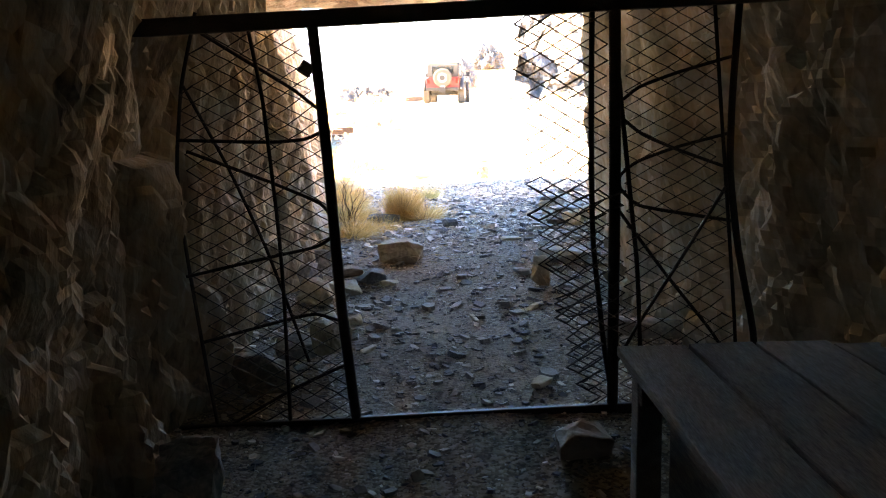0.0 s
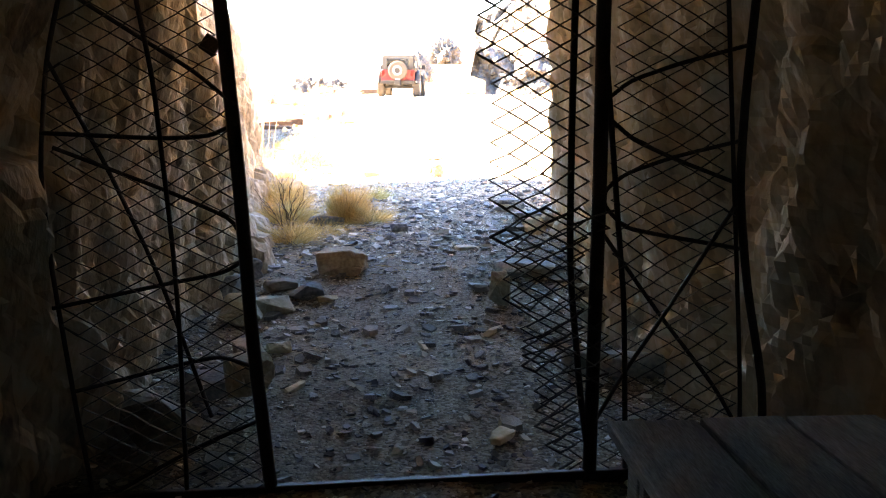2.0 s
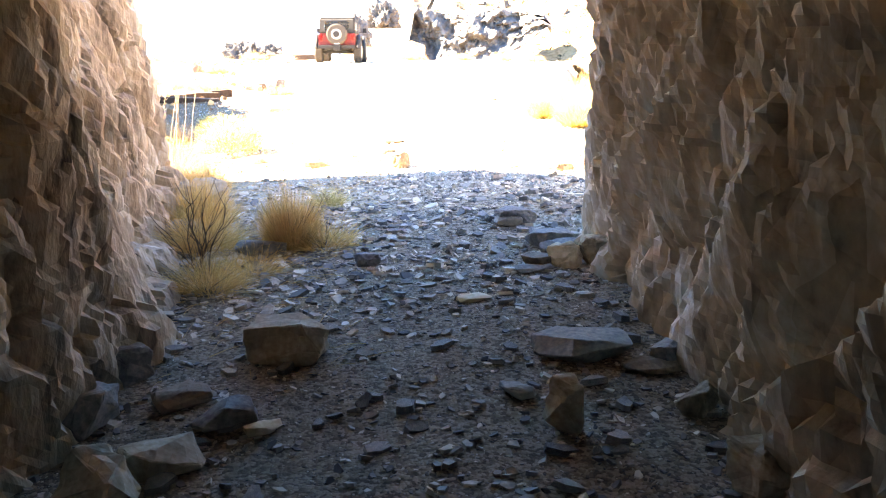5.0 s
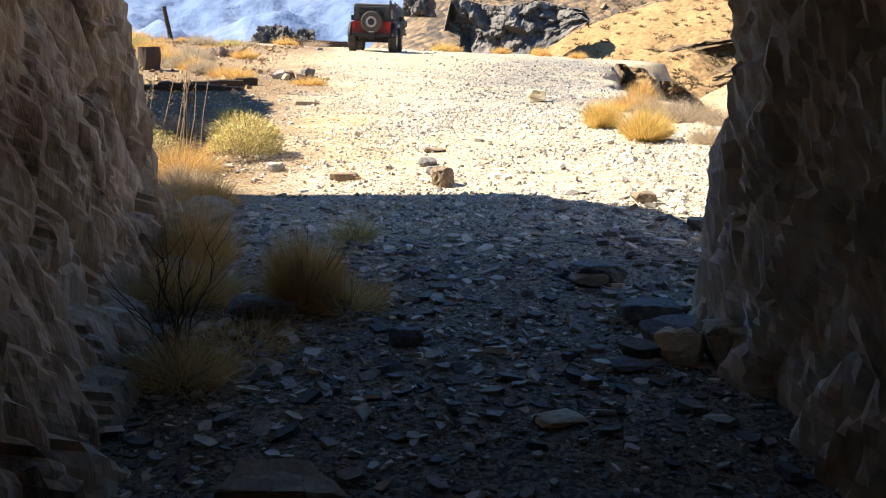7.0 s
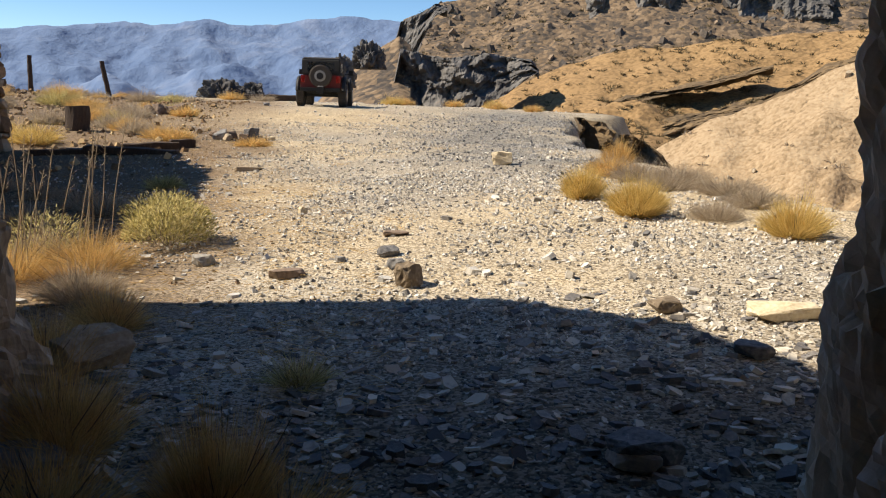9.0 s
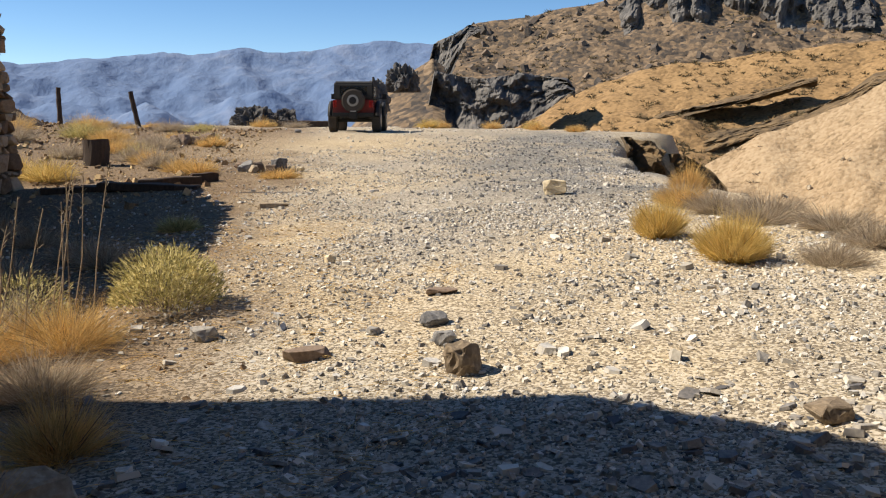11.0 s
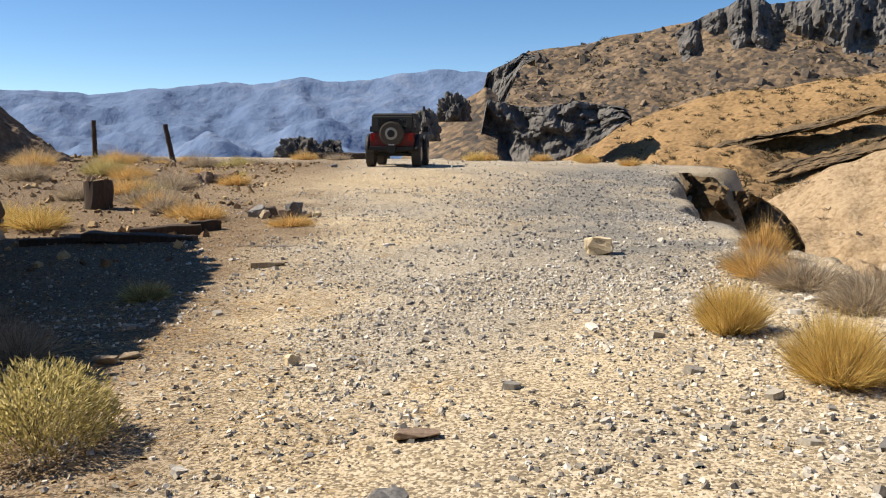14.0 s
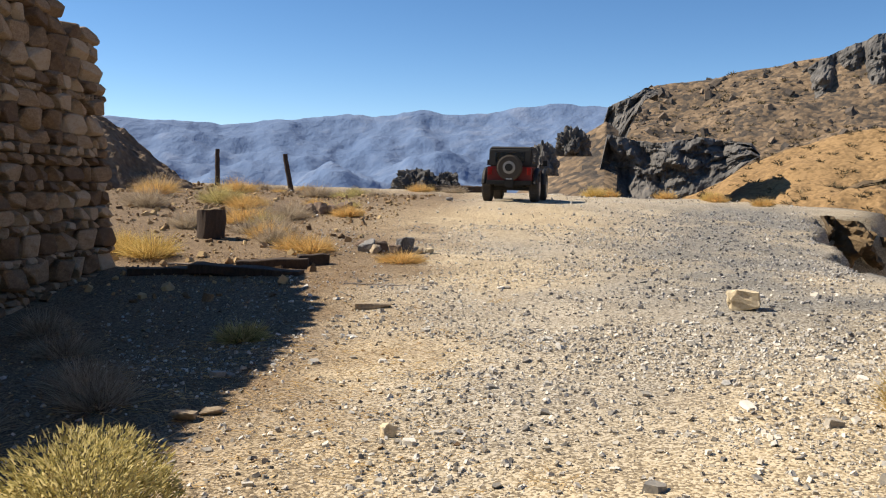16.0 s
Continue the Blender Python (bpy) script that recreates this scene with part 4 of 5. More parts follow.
def tuft(at, r, h, n, mat, label, seed, name="grass_tuft", category="dry grass", width=0.0022, spread=1.0, droop=0.25, leafy=0, leaf_mat=None, twig=True, sink=0.02, fluffy=True):
    """A clump of blades fanning from a small base, with woody twigs, and small leaves or seed heads where it has them."""
    rnd = random.Random(seed)
    z = height(*at)
    root = empty(name, pose(at[0], at[1], z - sink), label, category)
    verts, faces = [], []
    for _ in range(int(n * 2.2)):
        a, q = rnd.uniform(0, 6.283), rnd.random() ** 0.6
        tip = Vector((math.cos(a) * q * r * spread, math.sin(a) * q * r * spread, h * rnd.uniform(0.55, 1.0) * (1 - 0.45 * q * q)))
        base = Vector((math.cos(a) * q * r * 0.35, math.sin(a) * q * r * 0.35, 0))
        if fluffy:
            tip.z *= 0.85 + 0.5 * noise.noise(Vector((math.cos(a) * 2, math.sin(a) * 2, seed + q * 2)))
            base = base.lerp(tip, rnd.uniform(0, 0.5)) + Vector((rnd.gauss(0, 0.05), rnd.gauss(0, 0.05), 0)) * r
            tip = tip + Vector((rnd.gauss(0, 0.12), rnd.gauss(0, 0.12), rnd.gauss(0, 0.14))) * r
        blade(verts, faces, base, tip - base, (tip - base).length, width * rnd.uniform(0.5, 1.0), droop * rnd.random(), rnd)
    ob = obj("foliage", verts, faces, mat)
    ob.parent = root
    if twig:
        bm = bmesh.new()
        for _ in range(14):
            a, q = rnd.uniform(0, 6.283), rnd.random()
            tip = Vector((math.cos(a) * q * r, math.sin(a) * q * r, h * rnd.uniform(0.4, 0.8)))
            tube(bm, [(0, 0, 0), tip * 0.4 + Vector((rnd.uniform(-1, 1), rnd.uniform(-1, 1), 0)) * 0.03, tip], 0.0035 * (h / 0.4), 5, 0.3)
        part("woody_base", bm, M_TWIG, root)
    if leafy:
        verts, faces = [], []
        for _ in range(leafy):
            a, q = rnd.uniform(0, 6.283), rnd.random() ** 0.5
            zz = rnd.uniform(0.25, 1.0)
            lump = 1 + 0.25 * noise.noise(Vector((math.cos(a) * 2, math.sin(a) * 2, zz * 2 + seed)))
            c = Vector((math.cos(a) * q * r * lump * math.sqrt(max(0.05, 1 - (zz - 0.5) ** 2)), math.sin(a) * q * r * lump, h * zz * lump * (1 - 0.35 * q * q)))
            blade(verts, faces, c, Vector((c.x * 0.8 + rnd.uniform(-0.3, 0.3) * r, c.y * 0.8 + rnd.uniform(-0.3, 0.3) * r, rnd.uniform(0.2, 1) * h)), rnd.uniform(0.02, 0.045) * max(1, h / 0.45), 0.005 * max(1, h / 0.45), 0.3, rnd)
        ob = obj("leaf_cover", verts, faces, leaf_mat or mat)
        ob.parent = root
    return root


tuft((-0.3, 9.55), 0.27, 0.52, 1500, M_STRAW, "golden dry grass tuft in the tunnel mouth", 1, droop=0.2)
tuft((-0.08, 9.5), 0.3, 0.28, 350, M_STRAW, "sparse dry grass beside the tuft", 2, spread=1.3, droop=0.6)
tuft((-0.9, 9.6), 0.4, 0.36, 700, M_STRAW, "tangled straw brush against the tunnel side", 3, droop=0.5)
tuft((-1.0, 10.3), 0.36, 0.5, 900, M_STRAW, "tall straw brush against the rock", 4, droop=0.4)
tuft((-1.35, 11.3), 0.36, 0.46, 900, M_STRAW, "dry straw brush outside the rock corner", 5, droop=0.4)
tuft((-1.2, 12.2), 0.3, 0.36, 800, M_STRAW, "low dry straw brush", 6, droop=0.5)
tuft((-0.75, 8.55), 0.34, 0.3, 450, M_STRAW, "low tangled brush in the tunnel mouth", 7, droop=0.7)
tuft((-0.55, 9.0), 0.4, 0.16, 260, M_STRAW, "flattened straw on the floor", 8, droop=0.8, twig=False)
tuft((-0.02, 10.9), 0.24, 0.22, 300, M_SAGE, "small greenish tuft in the shade", 9, droop=0.4)
tuft((-1.25, 15.1), 0.42, 0.52, 110, M_GREYBRUSH, "grey-green sage bush with pale flower heads", 10, "sage_bush", "bush", leafy=6000, leaf_mat=M_SAGE, droop=0.1)
tuft((-1.75, 14.2), 0.5, 0.42, 900, M_STRAW, "pale straw brush in the sun", 11, droop=0.5)
tuft((-2.3, 14.0), 0.5, 0.4, 800, M_STRAW, "pale straw brush in the sun", 12, droop=0.5)
tuft((-2.3, 14.9), 0.4, 0.45, 300, M_GREYBRUSH, "sage brush behind dry stalks", 13, "sage_bush", "bush", leafy=1400, leaf_mat=M_SAGE)
tuft((-1.6, 13.2), 0.42, 0.34, 800, M_GREYBRUSH, "grey dead brush at the shade's edge", 14, droop=0.6)
tuft((3.28, 16.55), 0.32, 0.5, 1500, M_GOLD, "round golden rabbitbrush on pale gravel", 15, "rabbitbrush", "bush", droop=0.1, width=0.003)
tuft((3.42, 15.2), 0.38, 0.47, 1900, M_GOLD, "broad golden rabbitbrush on pale gravel", 16, "rabbitbrush", "bush", droop=0.1, width=0.003)
tuft((3.75, 15.9), 0.3, 0.3, 600, M_GOLD, "small golden brush between larger ones", 17, "rabbitbrush", "bush", droop=0.2)
tuft((4.1, 14.8), 0.36, 0.3, 700, M_GREYBRUSH, "low grey brush beside rabbitbrush", 18, "dead_brush", "bush", droop=0.4)
tuft((4.3, 13.7), 0.36, 0.42, 1300, M_GOLD, "golden rabbitbrush near the edge", 19, "rabbitbrush", "bush", droop=0.1, width=0.003)
for i, (x, y, r, h, m) in enumerate([(4.5, 19.0, 0.45, 0.28, M_GREYBRUSH), (4.6, 18.1, 0.5, 0.32, M_GREYBRUSH), (4.8, 17.2, 0.45, 0.3, M_GREYBRUSH), (4.5, 16.9, 0.42, 0.26, M_GREYBRUSH), (4.9, 16.1, 0.45, 0.25, M_GREYBRUSH), (4.8, 15.3, 0.4, 0.22, M_GREYBRUSH), (4.75, 19.4, 0.3, 0.6, M_STRAW), (4.4, 18.7, 0.4, 0.35, M_STRAW)]):
    tuft((x, y), r, h, 900, m, "grey dry brush along the gully edge" if m is M_GREYBRUSH else "tall straw weeds along the gully edge", 40 + i, "dead_brush", "bush", droop=0.35, width=0.004)
for i, (x, y, r, h, m) in enumerate([(-5.3, 25.5, 0.62, 0.5, M_GOLD), (-5.9, 25.8, 0.5, 0.45, M_GOLD), (-7.3, 35.2, 0.8, 0.7, M_SAGE), (-6.4, 34.6, 0.7, 0.5, M_STRAW), (-4.6, 31.9, 0.6, 0.45, M_GREYBRUSH), (-5.8, 40.5, 0.7, 0.5, M_GREYBRUSH), (-4.0, 28.0, 0.5, 0.4, M_STRAW), (-3.7, 27.4, 0.45, 0.42, M_GREYBRUSH), (-2.7, 26.2, 0.5, 0.35, M_STRAW), (-5.4, 31.0, 0.7, 0.5, M_STRAW), (-6.1, 29.5, 0.55, 0.45, M_GREYBRUSH), (-8.5, 33.0, 0.8, 0.6, M_GREYBRUSH), (-9.7, 36.5, 0.8, 0.6, M_STRAW), (-10.5, 38.5, 0.9, 0.6, M_GREYBRUSH), (-8.5, 40.5, 0.8, 0.55, M_STRAW), (-1.0, 25.3, 0.45, 0.2, M_STRAW), (-1.98, 19.95, 0.32, 0.24, M_SAGE), (-3.3, 33, 0.5, 0.35, M_STRAW), (-3.5, 53, 0.8, 0.5, M_STRAW), (-2, 54, 0.8, 0.4, M_GREYBRUSH), (4.5, 51, 0.7, 0.6, M_GOLD), (5.3, 52, 0.6, 0.45, M_STRAW), (7.5, 50, 0.6, 0.45, M_STRAW), (8.8, 46, 0.5, 0.4, M_STRAW), (9.4, 42, 0.5, 0.35, M_STRAW), (9.0, 48, 0.5, 0.5, M_GOLD)]):
    tuft((x, y), r, h, 600, m, "dry desert brush on the open ground", 70 + i, "desert_brush", "bush", droop=0.3, width=0.006)
for i, (x, y) in enumerate([(-3.6, 19.4), (-4.4, 20.5), (-2.7, 18.0), (-3.0, 16.8), (-2.3, 17.4)]):
    tuft((x, y), 0.4, 0.35, 400, M_GREYBRUSH, "sparse brush in the ruin's shade", 110 + i, "desert_brush", "bush", droop=0.4, width=0.004)

rnd = random.Random(64)
for i in range(30):
    y = rnd.uniform(26, 47)
    x = rnd.uniform(-3.0 - 0.33 * (y - 24), -2.6 - 0.08 * (y - 24))
    k = rnd.uniform(0.28, 0.6)
    tuft((x, y), k, k * rnd.uniform(0.5, 0.85), 260, rnd.choice((M_STRAW, M_GREYBRUSH, M_GREYBRUSH, M_SAGE)), "small dry brush on the brown ground", 140 + i, "desert_brush", "bush", droop=0.35, width=0.006)

# tall dry stalks
stalks = empty("dry_stalks", pose(-2.0, 14.3, height(-2.0, 14.3)), "tall pale dry weed stalks in a loose stand", "dry stalks")
rnd = random.Random(31)
for i in range(17):
    bm = bmesh.new()
    x, y, h = rnd.uniform(-0.45, 0.35), rnd.uniform(-0.3, 0.3), rnd.uniform(0.8, 1.25)
    tip = Vector((x + rnd.uniform(-0.1, 0.25), y, h))
    tube(bm, [(x, y, -0.02), Vector((x, y, 0)).lerp(tip, 0.5) + Vector((rnd.uniform(-0.05, 0.05), 0, 0)), tip], 0.006, 5, 0.5)
    for k in range(10):
        p = Vector((x, y, 0)).lerp(tip, 0.7 + 0.03 * k)
        tube(bm, [p, p + Vector((rnd.uniform(-0.04, 0.04), rnd.uniform(-0.03, 0.03), 0.03))], 0.002, 3)
    part("stalk", bm, M_GREYBRUSH, stalks)
# bare twiggy shrub
shrub = empty("bare_shrub", pose(-0.8, 8.75, height(-0.8, 8.75)), "bare dark twiggy shrub in the tunnel mouth", "shrub")
rnd = random.Random(8)
for i in range(7):
    bm = bmesh.new()
    p, d = Vector((0, 0, -0.02)), Vector((rnd.uniform(-0.5, 0.7), rnd.uniform(-0.5, 0.3), 1.0)).normalized()
    pts = [p.copy()]
    for k in range(6):
        p = p + d * rnd.uniform(0.06, 0.1)
        d = (d + Vector((rnd.uniform(-0.5, 0.5), rnd.uniform(-0.4, 0.4), 0.1))).normalized()
        pts.append(p.copy())
        e = (d + Vector((rnd.uniform(-1, 1), rnd.uniform(-1, 1), 0.1))).normalized()
        tube(bm, [p, p + e * 0.08, p + e * 0.16 + Vector((0, 0, 0.03))], 0.003, 4, 0.4)
    tube(bm, pts, 0.006, 5, 0.4)
    part("branch", bm, M_TWIG, shrub)

# ---- jeep ----
def paint(name, c, rough, metal=0.0, coat=0.0):
    m = material(name, [(0.3, tuple(a * 0.75 for a in c)), (0.6, c), (0.75, tuple(min(1, a * 0.7 + 0.12) for a in c))], 3, rough, 0.05, 60, local=True, metal=metal)
    m.node_tree.nodes["Principled BSDF"].inputs["Coat Weight"].default_value = coat
    return m


M_RED = paint("dusty_red_paint", (0.17, 0.02, 0.018), 0.5, coat=0.3)
M_CANVAS = paint("dark_canvas", (0.035, 0.034, 0.032), 0.9)
M_TYRE = paint("dusty_rubber", (0.07, 0.06, 0.05), 0.95)
M_RIM = paint("grey_alloy", (0.35, 0.35, 0.34), 0.4, 0.8)
M_BLACK = paint("black_plastic", (0.018, 0.018, 0.018), 0.6)
M_LAMP = paint("red_lens", (0.3, 0.012, 0.01), 0.2, coat=0.6)
M_PLATE = paint("white_plate", (0.6, 0.6, 0.62), 0.5)
M_GLASS = bpy.data.materials.new("window_glass")
M_GLASS.use_nodes = True
g = M_GLASS.node_tree.nodes["Principled BSDF"]
g.inputs["Base Color"].default_value, g.inputs["Roughness"].default_value, g.inputs["Transmission Weight"].default_value = (0.25, 0.27, 0.27, 1), 0.05, 0.9

jx, jy = 0.72, 40.6
jeep = empty("off_road_vehicle", pose(jx, jy, height(jx, jy), 0, 0, -8), "dusty red off-road jeep with dark soft top, parked", "car")


def solid(name, profile, x0, x1, mat, parent, label="", bevel=0.03):
    """A side profile (y, z) drawn out between two widths."""
    bm = bmesh.new()
    a = [bm.verts.new((x0, y, z)) for y, z in profile]
    b = [bm.verts.new((x1, y, z)) for y, z in profile]
    n = len(a)
    bm.faces.new(a)
    bm.faces.new(b[::-1])
    for i in range(n):
        bm.faces.new((a[i], b[i], b[(i + 1) % n], a[(i + 1) % n]))
    bmesh.ops.recalc_face_normals(bm, faces=bm.faces)
    bmesh.ops.bevel(bm, geom=list(bm.edges), offset=bevel, segments=2, affect="EDGES")
    return part(name, bm, mat, parent, label)


def slab(name, size, at, mat, parent, label="", bevel=0.01):
    bm = bmesh.new()
    box(bm, size, at, bevel)
    return part(name, bm, mat, parent, label)


body = solid("body", [(0, 0.66), (0, 1.16), (1.55, 1.16), (1.75, 1.12), (3.3, 1.08), (3.5, 0.98), (3.5, 0.62), (2.2, 0.58), (1.2, 0.58)], -0.76, 0.76, M_RED, jeep, "dusty red steel tub")
solid("chassis", [(-0.04, 0.5), (-0.04, 0.66), (3.55, 0.66), (3.55, 0.48), (1.6, 0.45)], -0.5, 0.5, M_BLACK, jeep)
top = solid("soft_top", [(0.03, 1.16), (0.12, 1.76), (0.3, 1.83), (1.7, 1.83), (2.0, 1.16)], -0.72, 0.72, M_CANVAS, jeep, "dark canvas soft top", 0.05)
slab("rear_window", (1.0, 0.012, 0.36), (0, 0.055, 1.47), M_GLASS, top)
for s in (-1, 1):
    slab("side_window", (0.012, 0.75, 0.34), (s * 0.722, 0.7, 1.46), M_GLASS, top)
    slab("pillar", (0.05, 0.05, 0.62), (s * 0.68, 1.98, 1.42), M_BLACK, jeep)
slab("windscreen", (1.3, 0.02, 0.5), (0, 2.02, 1.42), M_GLASS, jeep)
slab("rear_bumper", (1.5, 0.14, 0.14), (0, -0.1, 0.62), M_BLACK, jeep)
slab("front_bumper", (1.5, 0.16, 0.14), (0, 3.62, 0.62), M_BLACK, jeep)
for s in (-1, 1):
    for y in (0.55, 2.95):
        bm = bmesh.new()
        tube(bm, [(s * 0.86, y + 0.56 * math.cos(a), 0.5 + 0.56 * math.sin(a)) for a in [math.pi * (0.04 + 0.92 * i / 12) for i in range(13)]], 0.085, 8)
        part("fender", bm, M_BLACK, jeep)
        wheel = empty("wheel", pose(s * 0.80, y, 0.43), "", "")
        wheel.parent = jeep
        bm = bmesh.new()
        disc(bm, 0.43, 0.31, (0, 0, 0), "X", 32, 0.05)
        tyre = part("tyre", bm, M_TYRE, wheel, "dusty knobbly off-road tyre")
        bm = bmesh.new()
        for i in range(30):
            a = 2 * math.pi * i / 30
            for q in (-0.09, 0.0, 0.09):
                box(bm, (0.075, 0.05, 0.03), (q, 0.432 * math.cos(a + q * 2), 0.432 * math.sin(a + q * 2)), 0, Matrix.Rotation(a + q * 2 - math.pi / 2, 4, "X"))
        part("tread", bm, M_TYRE, wheel)
        bm = bmesh.new()
        disc(bm, 0.24, 0.05, (s * 0.14, 0, 0), "X", 24, 0.01)
        part("rim", bm, M_RIM, wheel)
    lamp = slab("tail_lamp", (0.14, 0.05, 0.24), (s * 0.66, -0.02, 1.0), M_LAMP, jeep, "red tail lamp")
    slab("mirror", (0.17, 0.08, 0.2), (s * 0.98, 1.85, 1.32), M_BLACK, jeep)
    slab("mirror_arm", (0.2, 0.03, 0.03), (s * 0.84, 1.87, 1.26), M_BLACK, jeep)
spare = empty("spare_wheel", pose(0.02, -0.2, 1.12), "", "")
spare.parent = jeep
bm = bmesh.new()
disc(bm, 0.41, 0.27, (0, 0, 0), "Y", 32, 0.05)
part("tyre", bm, M_TYRE, spare, "dusty spare tyre on the tailgate")
bm = bmesh.new()
for i in range(30):
    a = 2 * math.pi * i / 30
    box(bm, (0.05, 0.2, 0.03), (0.412 * math.cos(a), 0, 0.412 * math.sin(a)), 0, Matrix.Rotation(-a + math.pi / 2, 4, "Y"))
part("tread", bm, M_TYRE, spare)
bm = bmesh.new()
disc(bm, 0.21, 0.04, (0, -0.135, 0), "Y", 24, 0.01)
part("rim", bm, M_RIM, spare)
bm = bmesh.new()
disc(bm, 0.13, 0.03, (0, -0.165, 0), "Y", 18, 0.005)
part("hub", bm, M_BLACK, spare)
carrier = slab("carrier", (0.26, 0.16, 0.5), (0.03, -0.24, 0.72), M_BLACK, jeep)
slab("licence_plate", (0.2, 0.01, 0.14), (0.03, -0.327, 0.8), M_PLATE, carrier)
slab("rear_axle", (1.4, 0.12, 0.12), (0, 0.55, 0.42), M_BLACK, jeep)
slab("front_axle", (1.4, 0.12, 0.12), (0, 2.95, 0.42), M_BLACK, jeep)

# ---- loose shale and gravel ----
def chip_template(seed, n=7, closed=True):
    """A flat broken flake: an irregular outline, bevelled to its top and bottom."""
    rnd = random.Random(seed)
    ring = []
    for i in range(n):
        a = 2 * math.pi * (i + rnd.uniform(-0.3, 0.3)) / n
        ring.append((0.5 * math.cos(a) * rnd.uniform(0.75, 1.1), 0.36 * math.sin(a) * rnd.uniform(0.75, 1.1)))
    v = [(x, y, -0.5) for x, y in ring] + [(x * 0.9, y * 0.9, 0.5 + rnd.uniform(-0.15, 0.15)) for x, y in ring]
    f = [tuple(range(n, 2 * n))] + ([tuple(range(n))[::-1]] if closed else []) + [(i, (i + 1) % n, n + (i + 1) % n, n + i) for i in range(n)]
    return np.array(v), f


CHIPS = [chip_template(500 + i, 5 + i % 3) for i in range(12)]
GRIT = [chip_template(600 + i, 4 + i % 3, False) for i in range(12)]   # half sunk, with no underside


def scatter(name, count, region, sizes, mat, label, seed, thick=0.25, keep=None, tilt=14):
    """Many stones lying on the ground as one mesh."""
    rnd = random.Random(seed)
    verts, faces, k, made = [], [], 0, 0
    x0, x1, y0, y1 = region
    while made < count:
        x, y = rnd.uniform(x0, x1), rnd.uniform(y0, y1)
        made += 1
        if keep and not keep(x, y, rnd):
            continue
        s = sizes[0] * (sizes[1] / sizes[0]) ** (rnd.random() ** 3.2)
        cv, cf = GRIT[rnd.randrange(12)]
        m = Euler((radians(rnd.gauss(0, tilt)), radians(rnd.gauss(0, tilt)), rnd.uniform(0, 6.283))).to_matrix()
        t = s * thick * rnd.uniform(0.6, 1.6)
        p = (cv * (s, s * rnd.uniform(0.7, 1.2), t)) @ np.array(m).T + (x, y, height(x, y) + t * 0.25)
        verts.append(p)
        faces.extend([tuple(i + k for i in q) for q in cf])
        k += len(cv)
    ob = obj(name, np.concatenate(verts).tolist(), faces, mat)
    return tagged(ob, label, "gravel", kind="stuff")


def in_tunnel(x, y, rnd):
    return smooth_lerp(y, [p[0] for p in LEFT], [p[1] for p in LEFT]) - 0.1 < x < smooth_lerp(y, [p[0] for p in RIGHT], [p[1] for p in RIGHT]) + 0.1


def bench(x, y, rnd):
    return x < rim(y) - 0.1 and not (x < -5.3 and 14 < y < 24.7)


def pale(x, y, rnd):
    """Where the pale gravel lies: thinner among litter and tailings, in patches."""
    if not bench(x, y, rnd):
        return False
    thick = smooth_lerp(x, [-4, -1.6, 0.2], [0.12, 0.25, 1.0]) * (1 - 0.9 * tailings(x, y)) * (0.72 + 1.5 * fbm(x * 0.5, y * 0.5, 20))
    return rnd.random() < thick


M_GRAVEL = material("pale_gravel", [(0.1, (0.17, 0.165, 0.16)), (0.3, (0.31, 0.285, 0.245)), (0.5, (0.45, 0.415, 0.355)), (0.66, (0.46, 0.455, 0.44)), (0.85, (0.72, 0.68, 0.60))], 2, 0.9, 0.3, 50, vary=0.85, depth=0.005)
M_GREYGRAVEL = material("grey_gravel", [(0.25, (0.10, 0.10, 0.105)), (0.5, (0.25, 0.245, 0.24)), (0.75, (0.45, 0.43, 0.4))], 2, 0.9, 0.3, 50, vary=0.6, depth=0.005)
M_LITTER = material("brown_litter", [(0.25, (0.14, 0.085, 0.045)), (0.5, (0.32, 0.21, 0.11)), (0.75, (0.5, 0.37, 0.2))], 2, 0.9, 0.2, 50, vary=0.6)
scatter("shale_chips", 17000, (-1.4, 1.8, 0.5, 9.2), (0.012, 0.085), M_SHALE, "dark shale chips on the tunnel floor", 1, 0.16, in_tunnel)
scatter("shale_flakes", 13000, (-1.8, 4.0, 7.8, 12.4), (0.025, 0.15), M_SHALE, "flat shale flakes paving the tunnel mouth", 2, 0.14, lambda x, y, r: (in_tunnel(x, y, r) if y < 9.2 else True) and r.random() < smooth_lerp(y, [7.8, 8.6, 10.6, 12.4], [0.2, 1, 0.9, 0.15]))
scatter("gravel", 80000, (-3, 6, 11.0, 20), (0.009, 0.06), M_GRAVEL, "pale angular gravel on the track", 3, 0.4, pale, 25)
scatter("gravel", 40000, (-4, 6.5, 18, 32), (0.014, 0.06), M_GRAVEL, "pale angular gravel on the track", 4, 0.45, pale, 25)
scatter("gravel", 4000, (-10, 11, 30, 56), (0.025, 0.10), M_GRAVEL, "pale gravel on the open flat", 5, 0.5, pale, 25)
scatter("flat_stones", 700, (-2.5, 5.5, 11.5, 24), (0.05, 0.16), M_GRAVEL, "larger flat stones lying on the gravel", 12, 0.25, bench, 12)
scatter("grey_gravel", 14000, (1.2, 9.5, 18.5, 38), (0.02, 0.08), M_GREYGRAVEL, "blue-grey waste gravel spread on the track", 6, 0.5, lambda x, y, r: bench(x, y, r) and r.random() < tailings(x, y) * 1.4, 25)
scatter("litter", 20000, (-4.5, 0.6, 12.0, 26), (0.012, 0.07), M_LITTER, "brown plant litter and chips on the ground", 7, 0.12, lambda x, y, r: bench(x, y, r) and r.random() < smooth_lerp(x, [-4, -1.5, 0.4], [1, 0.9, 0.05]), 20)
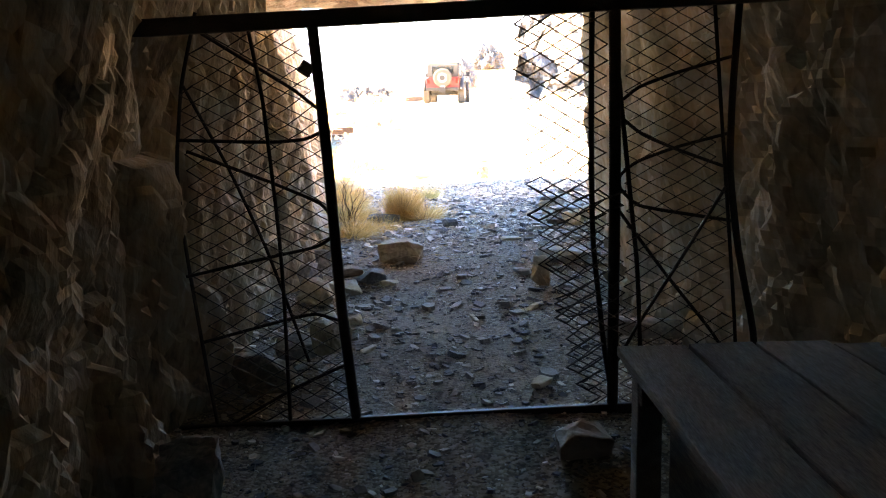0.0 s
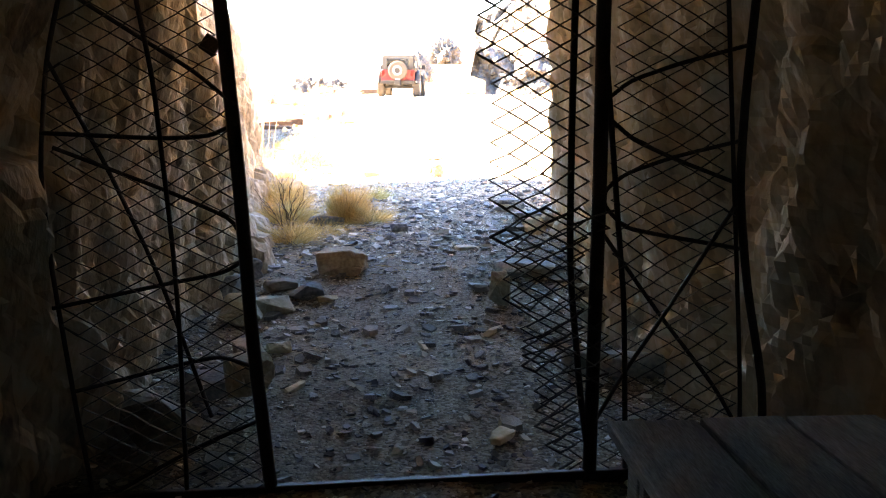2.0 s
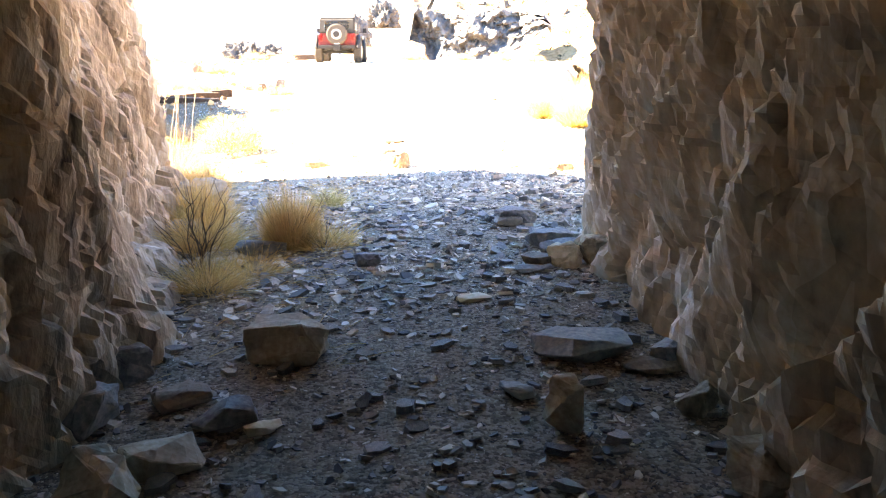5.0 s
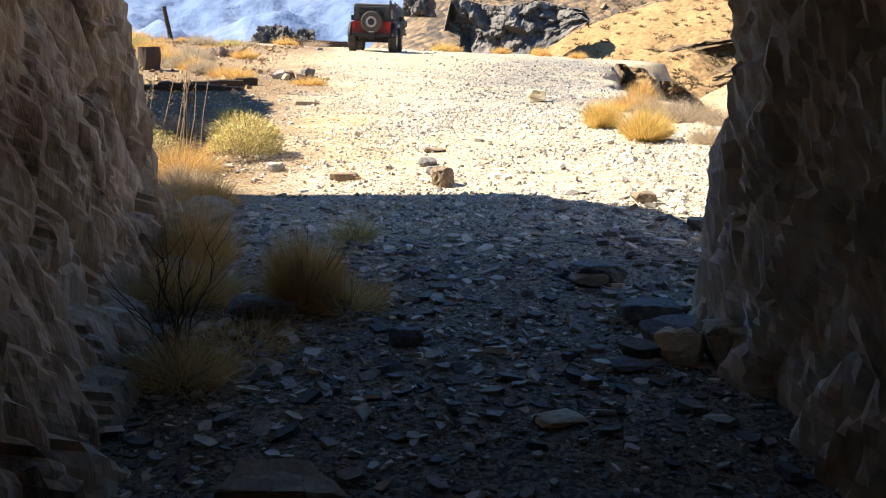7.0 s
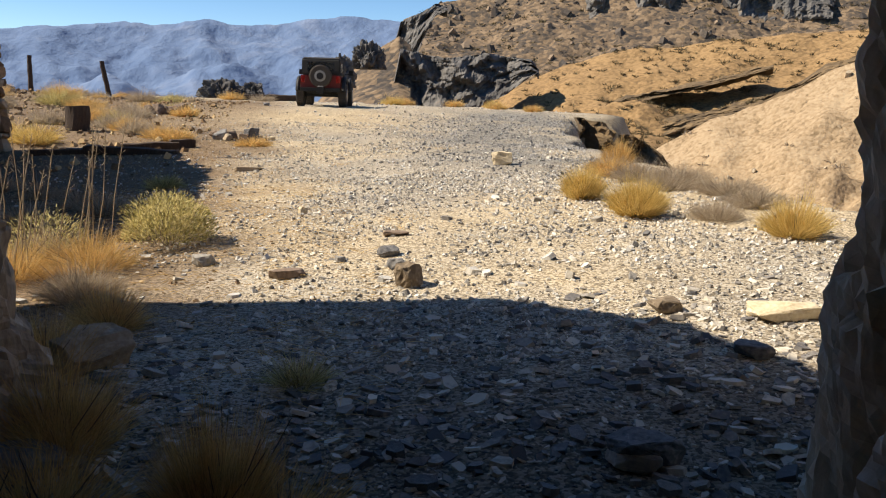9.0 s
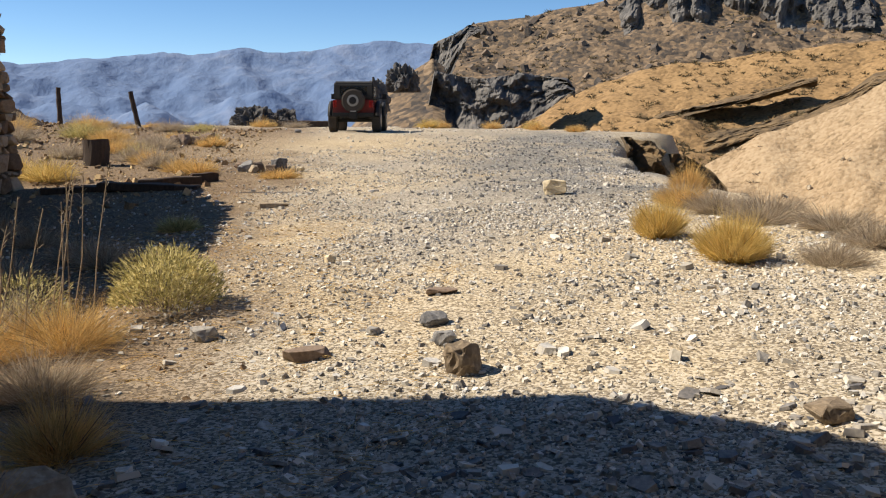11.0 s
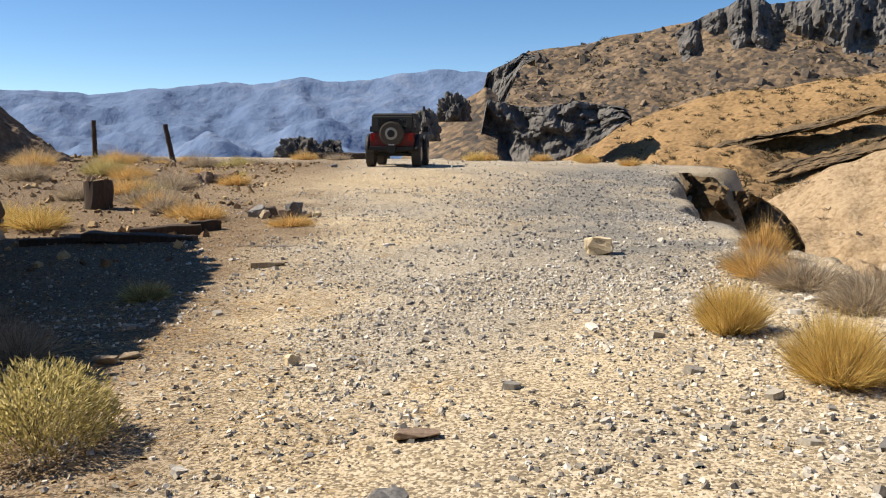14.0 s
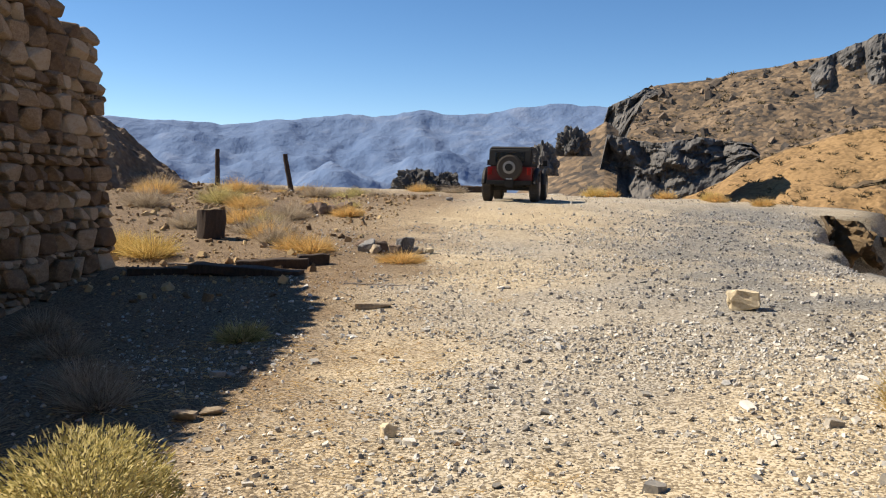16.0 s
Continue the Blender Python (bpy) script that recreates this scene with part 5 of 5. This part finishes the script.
scatter("brown_stones", 3500, (-12, -2.2, 22, 46), (0.04, 0.2), M_LITTER, "brown stones among the brush", 8, 0.5, bench, 25)

# low matted straw on the open track
rnd = random.Random(88)
for i in range(16):
    x, y = rnd.uniform(-0.4, 3.2), rnd.uniform(13.5, 25)
    tuft((x, y), rnd.uniform(0.1, 0.22), 0.05, 45, M_STRAW, "matted dry straw on the gravel", 180 + i, "straw_patch", "dry grass", droop=0.7, twig=False, spread=1.2)

# straw wisps lying on the ground
rnd = random.Random(77)
verts, faces = [], []
for _ in range(4200):
    x, y = rnd.uniform(-2.6, 0.6), rnd.uniform(7.2, 20)
    if y < 10.4 and not (-1.1 < x < 0.15 and rnd.random() < 0.5):
        continue
    if y > 10.4 and rnd.random() < 0.3:
        continue
    a = rnd.uniform(0, 6.283)
    blade(verts, faces, (x, y, height(x, y) + 0.008), Vector((math.cos(a), math.sin(a), 0.25)), rnd.uniform(0.08, 0.3), 0.0016, 0.5, rnd)
tagged(obj("straw_litter", verts, faces, M_STRAW), "fallen dry straw on the ground", "dry grass", kind="stuff")

# separate larger flakes on the floor and in the mouth
FLAKES = []
for cv, cf in CHIPS:
    me = bpy.data.meshes.new("flake")
    me.from_pydata(cv.tolist(), [], cf)
    me.materials.append(M_GREYSTONE)
    FLAKES.append(me)
rnd = random.Random(99)
n = 0
while n < 260:
    y = rnd.uniform(4.2, 11.3)
    x = rnd.uniform(-1.2, 2.2)
    if y < 9.2 and not in_tunnel(x, y, rnd):
        continue
    s = rnd.uniform(0.05, 0.15)
    t = s * rnd.uniform(0.12, 0.28)
    ob = new("flake", FLAKES[n % 12])
    ob.matrix_world = pose(x, y, height(x, y) + t * 0.35, rnd.gauss(0, 8), rnd.gauss(0, 8), rnd.uniform(0, 360)) @ Matrix.Diagonal((s, s * rnd.uniform(0.7, 1.2), t, 1))
    ob.parent = ground
    n += 1


# ---- scrub and loose rocks on the slopes ----
def on_slope(hill, rnd, lo, hi):
    """A random spot on a hill's face."""
    q = rnd.choice(hill.data.polygons)
    a, b = hill.data.vertices[q.vertices[0]].co, hill.data.vertices[q.vertices[2]].co
    p = a.lerp(b, rnd.random())
    return p if lo < math.degrees(math.atan2(p.x - 0.42, p.y - 9.25)) < hi else None


def scrub(name, hill, count, size, mat, label, seed, lo, hi):
    rnd = random.Random(seed)
    verts, faces = [], []
    for _ in range(count):
        p = on_slope(hill, rnd, lo, hi)
        if not p or noise.noise(p * 0.06) < rnd.uniform(-0.7, 0.3):
            continue
        h = size * rnd.uniform(0.5, 1.2)
        for _ in range(14):
            d = Vector((rnd.gauss(0, 0.7), rnd.gauss(0, 0.7), rnd.uniform(0.3, 1)))
            blade(verts, faces, p + Vector((d.x, d.y, 0)) * h * 0.35, d, h * rnd.uniform(0.5, 0.9), h * 0.11, 0.2, rnd)
    tagged(obj(name, verts, faces, mat), label, "scrub", kind="stuff")


def rubble(name, hill, count, sizes, mat, label, seed, lo, hi):
    rnd = random.Random(seed)
    verts, faces, k = [], [], 0
    for _ in range(count):
        p = on_slope(hill, rnd, lo, hi)
        if not p or noise.noise(p * 0.04) < rnd.uniform(-0.5, 0.4):
            continue
        g = sizes[0] * (sizes[1] / sizes[0]) ** (rnd.random() ** 2.5)
        cv, cf = CHIPS[rnd.randrange(12)]
        m = Euler((rnd.gauss(0, 0.5), rnd.gauss(0, 0.5), rnd.uniform(0, 6.283))).to_matrix()
        verts.append((cv * (g, g, g * rnd.uniform(0.5, 1.0))) @ np.array(m).T + tuple(p))
        faces.extend([tuple(i + k for i in q) for q in cf])
        k += len(cv)
    tagged(obj(name, np.concatenate(verts).tolist(), faces, mat), label, "rubble", kind="stuff")


M_SCRUB = material("dark_scrub", [(0.25, (0.06, 0.05, 0.03)), (0.5, (0.13, 0.10, 0.055)), (0.75, (0.22, 0.17, 0.09))], 2, 0.9, 0, 20, vary=0.5, thin=0.2)
M_RUBBLE = material("hill_rubble", [(0.25, (0.05, 0.045, 0.042)), (0.5, (0.13, 0.105, 0.085)), (0.75, (0.26, 0.19, 0.13))], 0.5, 0.9, 0.4, 6, vary=0.5, depth=0.05)
scrub("hill_scrub", hill_middle, 9500, 0.62, M_SCRUB, "low dark scrub dotted over the ochre slope", 201, 10, 40)
scrub("hill_scrub", hill_far, 4500, 0.9, M_SCRUB, "dark scrub over the brown hill", 202, 6, 40)
scrub("bank_scrub", hill_near, 350, 0.3, M_GREYBRUSH, "sparse dry scrub on the buff bank", 203, 20, 45)
rubble("hill_rubble", hill_far, 7000, (0.4, 2.6), M_RUBBLE, "dark broken rocks strewn over the hill", 204, 6, 40)
rubble("bank_rubble", hill_near, 1800, (0.06, 0.45), M_STONE, "loose stones on the buff bank", 205, 18, 45)
